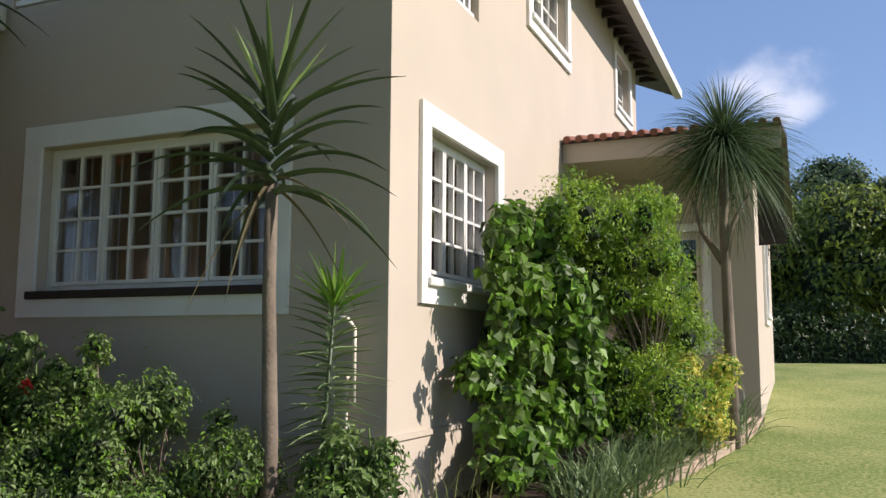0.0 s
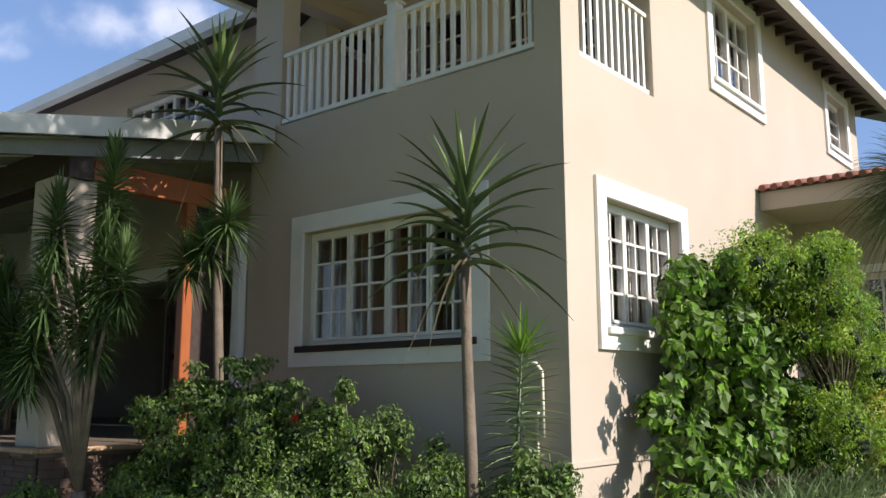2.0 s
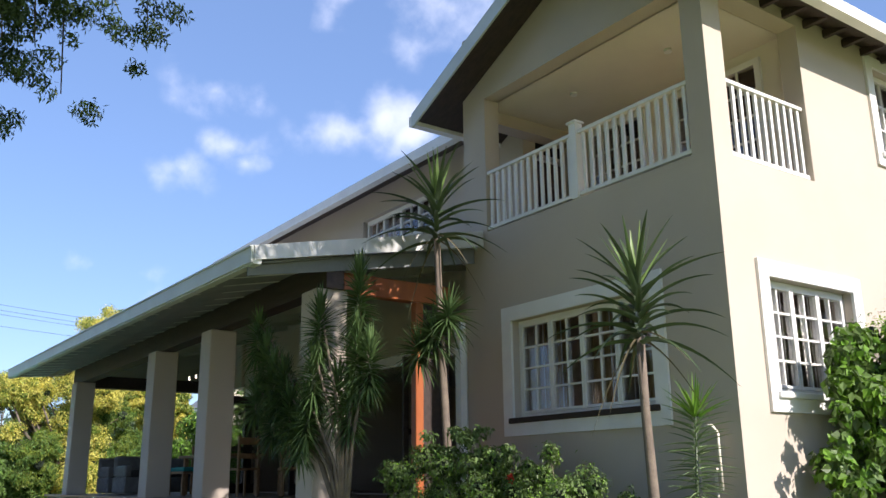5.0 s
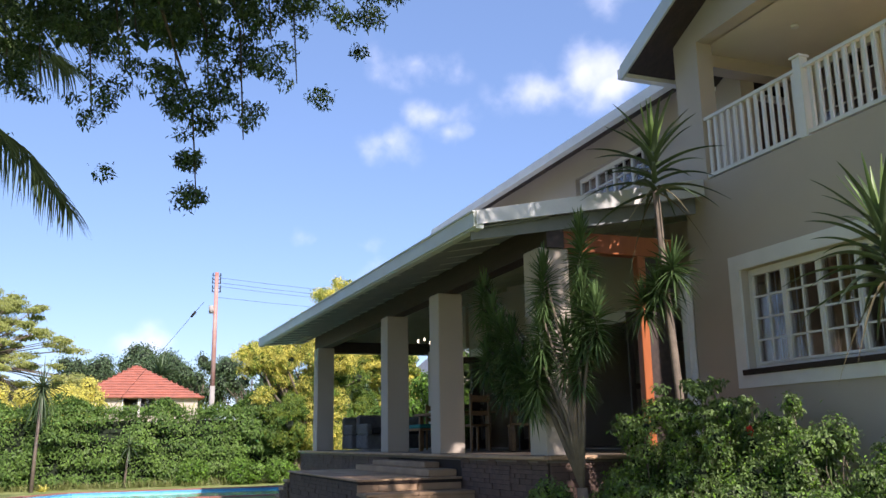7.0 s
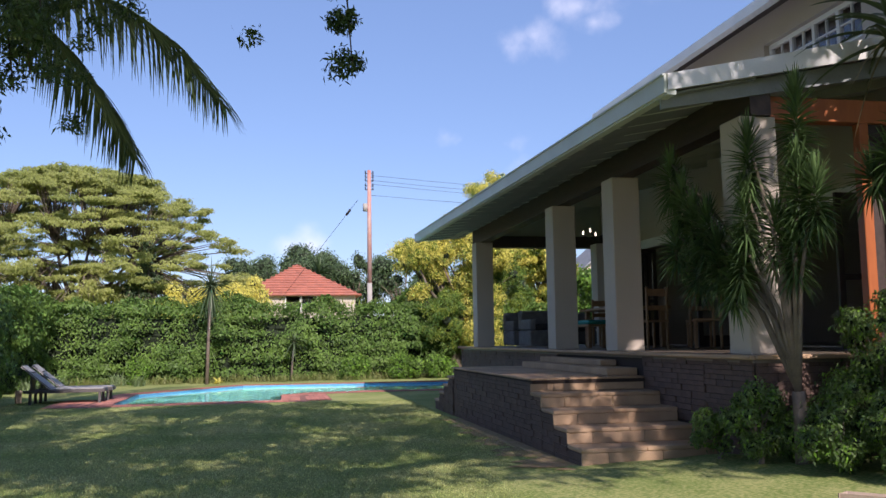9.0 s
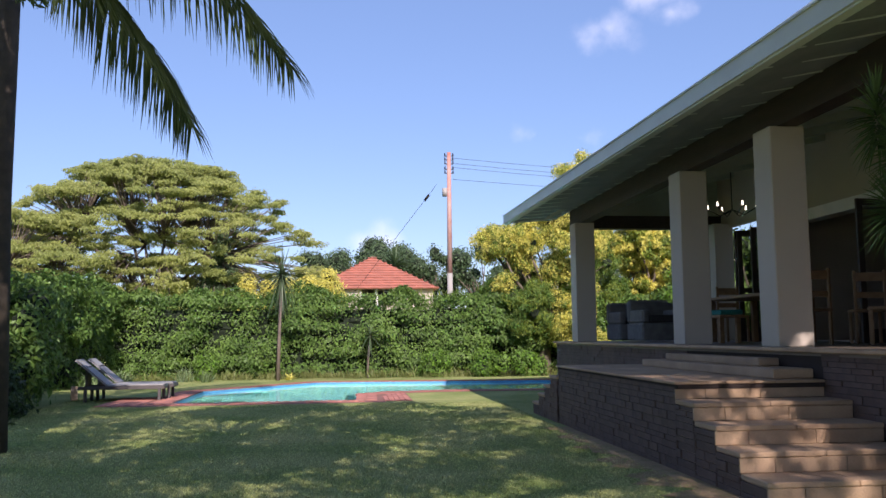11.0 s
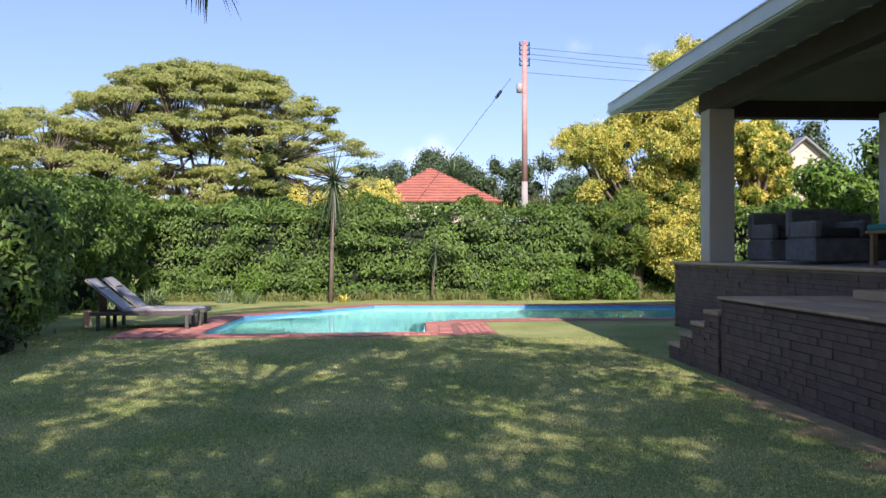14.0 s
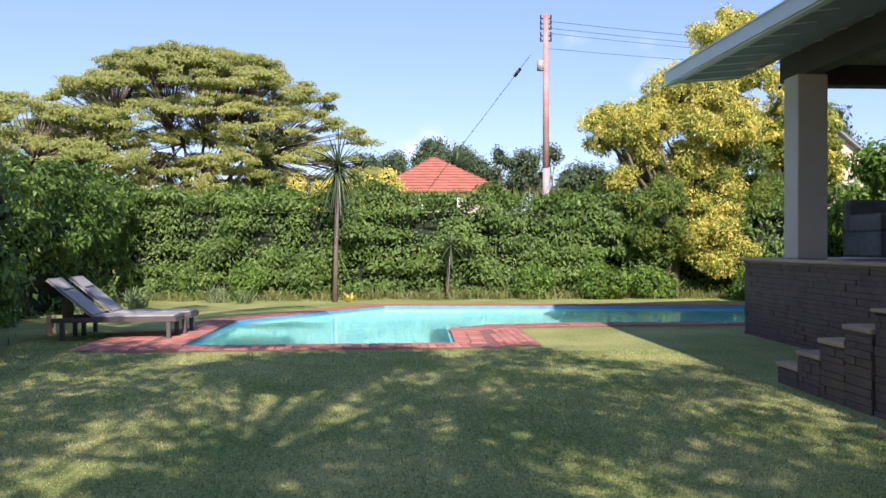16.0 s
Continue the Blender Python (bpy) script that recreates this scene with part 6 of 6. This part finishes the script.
for (cx, cy, cw, rot) in ((-5.85, 5.45, 0.5, 0), (-4.1, 5.45, 0.45, 0), (-5.0, 5.5, 0.3, 0)):
    cu = thing("curtain", "tan curtain hanging behind the front window", "curtain", (cx, cy, 2.0), group="curtains")
    bm = bmesh.new()
    k = 24
    prev = None
    for i in range(k + 1):
        x, y = cw * i / k, 0.03 * math.sin(i * 1.4)
        a, b = bm.verts.new((x, y, 0)), bm.verts.new((x, y, 1.45))
        if prev:
            bm.faces.new((prev[0], a, b, prev[1]))
        prev = (a, b)
    part("cloth", bm, M_CURTAIN, cu)


def french_door(u0, u1):
    t = thing("balcony_door", "white small-paned balcony door", "door", (u0, 6.98, 4.56), group="balcony doors")
    w = u1 - u0
    bs = [(0, 0.08, -0.03, 0.03, 0, 1.93), (w - 0.08, w, -0.03, 0.03, 0, 1.93), (0.08, w - 0.08, -0.03, 0.03, 0, 0.25), (0.08, w - 0.08, -0.03, 0.03, 1.85, 1.93), (w / 2 - 0.04, w / 2 + 0.04, -0.03, 0.03, 0.25, 1.85)]
    for i in range(1, 5):
        z = 0.25 + 1.6 * i / 5
        bs.append((0.08, w - 0.08, -0.015, 0.015, z - 0.012, z + 0.012))
    for q in (0.25, 0.75):
        bs.append((w * q - 0.012, w * q + 0.012, -0.016, 0.016, 0.25, 1.85))
    part("frame", boxes(*bs), M_WHITE, t)
    g = part("pane", boxes((0.08, w - 0.08, -0.004, 0.004, 0.25, 1.85)), M_GLASS, t)


french_door(-6.3, -5.2)
french_door(-4.7, -3.3)
for sx, sy in ((-5.6, 6.0), (-4.0, 6.1)):
    sp = thing("ceiling_spotlight", "small round ceiling spotlight over the balcony", "spotlight", (sx, sy, 6.62), group="balcony spotlights")
    bm = bmesh.new()
    tube(bm, [(0, 0, -0.02), (0, 0, 0.018)], 0.05, 12)
    part("ring", bm, M_WHITE, sp)
bm = bmesh.new()
for i in range(26):
    y = 4.9 + i * 0.42
    box(bm, -2.75, -2.24, y, y + 0.06, 0, 0.10, Matrix.Translation((0, 0, 6.62 + 0.0)) @ Matrix.Rotation(0, 4, "Y"))
part("trim_rafters", bm, M_DARKWOOD, kind="structure", label="dark rafter ends under the eave")


bm = bmesh.new()
outl = []
for i in range(44):
    t = i / 43
    x = -13.6 + 6.3 * t
    outl.append((x, 1.02 - (0.22 + 0.42 * t) * (0.6 + 0.55 * math.sin(i * 1.3) * math.sin(i * 0.47 + 1)) - 0.05, 0.007 + ground_z(x, 1.0)))
outl += [(-7.2, 1.09, 0.03), (-13.6, 1.12, 0.007)]
bm.faces.new([bm.verts.new(q) for q in outl])
bmesh.ops.recalc_face_normals(bm, faces=bm.faces)
part("ground_bare_earth", bm, M_EARTH, kind="structure", label="bare reddish earth at the foot of the landing")

# ---- grass ----
n = 420000
gx = -21.5 + 21.0 * rng.random(n) ** 0.8
gy2 = -8.0 + 9.0 * rng.random(n)
keep = (gx > -17.3) | (gy2 < -6.8) | (gx > -18.6)
keep &= ~((gx < -7.4) & (gx > -16.0) & (gy2 > 1.0))
gx, gy2 = gx[keep], gy2[keep]
n = len(gx)
gb3 = np.stack([gx, gy2, np.zeros(n)], 1)
d = rng.normal(size=(n, 3)) * 0.5
d[:, 2] = 1
d = unit(d)
sd = unit(np.cross(d, rng.normal(size=(n, 3))))
hgt = rng.uniform(0.008, 0.026, n)[:, None]
v = np.stack([gb3 - sd * 0.004, gb3 + sd * 0.004, gb3 + d * hgt], 1).reshape(-1, 3)
f = (np.arange(n)[:, None] * 3 + np.array([0, 1, 2]))
mesh_from("lawn_grass", v, f, L_LAWNBLADE, None, "short mown lawn grass", "stuff")


# ---- pieces: stones, paving bricks ----
def box_mesh(name, w, d, h, bev, mat):
    bm = boxes((0, w, 0, d, 0, h), bev=bev)
    me = bpy.data.meshes.new(name)
    bm.to_mesh(me)
    bm.free()
    me.materials.append(mat)
    return me


def clad(owner, axis, c, u0, u1, z0, z1, limit, outward, kinds, name="stone"):
    """Thin courses of rough stone laid on a wall face; the nearest ones are objects, the rest one mesh."""
    made = 0
    rest = bmesh.new()
    z = z0
    row = 0
    while z < z1 - 0.03:
        h = min(R.choice((0.055, 0.07, 0.085)), z1 - z)
        u = u1
        while u > u0 + 0.01:
            w, me_by_h = R.choice(kinds)
            w = min(w, u - u0)
            depth = R.uniform(0.010, 0.026)
            if made < limit:
                ob = new(name, me_by_h)
                ob.parent = owner
                sx, sz = (w - 0.005) / 0.3, (h - 0.005) / 0.1
                if axis == "x":
                    ob.matrix_world = Matrix.Translation((u - w, c, z)) @ Matrix.Diagonal((sx, -depth / 0.03 if outward < 0 else depth / 0.03, sz, 1))
                    if outward < 0:
                        ob.matrix_world = Matrix.Translation((u - 0.005, c, z)) @ Matrix.Rotation(math.pi, 4, "Z") @ Matrix.Diagonal((sx, depth / 0.03, sz, 1))
                else:
                    ob.matrix_world = Matrix.Translation((c, u - 0.005, z)) @ Matrix.Rotation(-math.pi / 2, 4, "Z") @ Matrix.Diagonal((sx, depth / 0.03, sz, 1))
                made += 1
            else:
                if axis == "x":
                    box(rest, u - w, u - 0.005, c - depth if outward < 0 else c, c if outward < 0 else c + depth, z, z + h - 0.005)
                else:
                    box(rest, c, c + depth, u - w, u - 0.005, z, z + h - 0.005)
            u -= w
        z += h
        row += 1
    if len(rest.verts):
        part("stone_rest", rest, M_STONE, owner, kind="stuff")
    else:
        rest.free()


STONE_MESHES = [(w, box_mesh("stone", 0.3, 0.03, 0.1, 0.004, M_STONE)) for w in (0.16, 0.24, 0.33, 0.42)]
lw = part("wall_landing", boxes((-14.19, -9.38, 1.152, 1.16, 0.0, 0.80)), M_JOINT, kind="structure", label="dark brown dry-stone facing of the landing")
clad(lw, "x", 1.152, -14.19, -9.40, 0.0, 0.82, 300, -1, STONE_MESHES)
for k in range(1, 5):
    clad(lw, "x", 1.128, -14.22 - 0.43 * k + 0.04, -14.22 - 0.43 * (k - 1) + 0.03, 0, STEP_Z[k] - 0.05, 60, -1, STONE_MESHES)
    clad(lw, "x", 1.128, -9.33 + 0.46 * (k - 1) - 0.03, -9.33 + 0.46 * k - 0.04, 0, STEP_Z[k] - 0.05, 60, -1, STONE_MESHES)
pw = part("wall_verandah_facing", boxes((-20.54, -6.74, 2.692, 2.70, 0.0, 1.13)), M_JOINT, kind="structure", label="dark brown stone facing of the verandah base")
clad(pw, "x", 2.692, -7.75, -6.73, 0.0, 1.13, 90, -1, STONE_MESHES)
clad(pw, "x", 2.692, -9.4, -7.75, 0.4, 1.13, 60, -1, STONE_MESHES)
clad(pw, "x", 2.692, -20.54, -12.9, 0.0 + 0.0, 1.13, 100, -1, STONE_MESHES)
clad(pw, "y", -6.72, 2.70, 5.04, 0.0, 1.13, 40, 1, STONE_MESHES)

BRICK_MESH = box_mesh("brick", 0.22, 0.105, 0.05, 0.004, M_BRICK)
paving = part("pavement_pool", boxes((-18.72, -18.70, -6.6, -6.58, -0.06, -0.04)), M_JOINT, kind="structure", label="red brick paving round the pool")
base_bm = bmesh.new()
o1 = offset_poly(POOL, 0.62)
for i in range(len(POOL)):
    a, b, c, d2 = POOL[i - 1], POOL[i], o1[i], o1[i - 1]
    base_bm.faces.new([base_bm.verts.new((q[0], q[1], 0.004)) for q in (a, b, c, d2)])
for (xa, xb, ya, yb) in PATCHES:
    base_bm.faces.new([base_bm.verts.new(q) for q in ((xa, ya, 0.006), (xb, ya, 0.006), (xb, yb, 0.006), (xa, yb, 0.006))])
bmesh.ops.recalc_face_normals(base_bm, faces=base_bm.faces)
part("bedding", base_bm, M_BEDDING, paving)
rest = bmesh.new()
cnt = 0


def lay(x, y, ang):
    global cnt
    m = Matrix.Translation((x, y, -0.034 + R.uniform(0, 0.004))) @ Matrix.Rotation(ang, 4, "Z")
    if cnt < 300 and x > -21.6:
        ob = new("brick", BRICK_MESH)
        ob.parent = paving
        ob.matrix_world = m
        cnt += 1
    else:
        box(rest, 0, 0.22, 0, 0.105, 0, 0.05, m)


for i in range(len(POOL)):
    a, b = Vector((*POOL[i - 1], 0)), Vector((*POOL[i], 0))
    dvec = (b - a).normalized()
    nrm = Vector((dvec.y, -dvec.x, 0))
    if inside(*(a.lerp(b, 0.5) + nrm * 0.1).xy, POOL):
        nrm = -nrm
    L = (b - a).length
    k = int(L / 0.113)
    for r in range(2):
        for j in range(k + 2):
            p = a + dvec * ((j - 0.5) * L / max(1, k)) + nrm * (0.0 + r * 0.228)
            q = p + nrm * 0.11
            if inside(q.x, q.y, POOL):
                continue
            lay(p.x, p.y, math.atan2(nrm.y, nrm.x))
for (xa, xb, ya, yb) in PATCHES:
    y = ya
    r = 0
    while y < yb - 0.1:
        x = xa + (r % 2) * 0.11
        while x < xb - 0.2:
            if not inside(x + 0.11, y + 0.05, o1):
                lay(x, y, 0)
            x += 0.228
        y += 0.112
        r += 1
part("brick_rest", rest, M_BRICK, paving, kind="stuff")
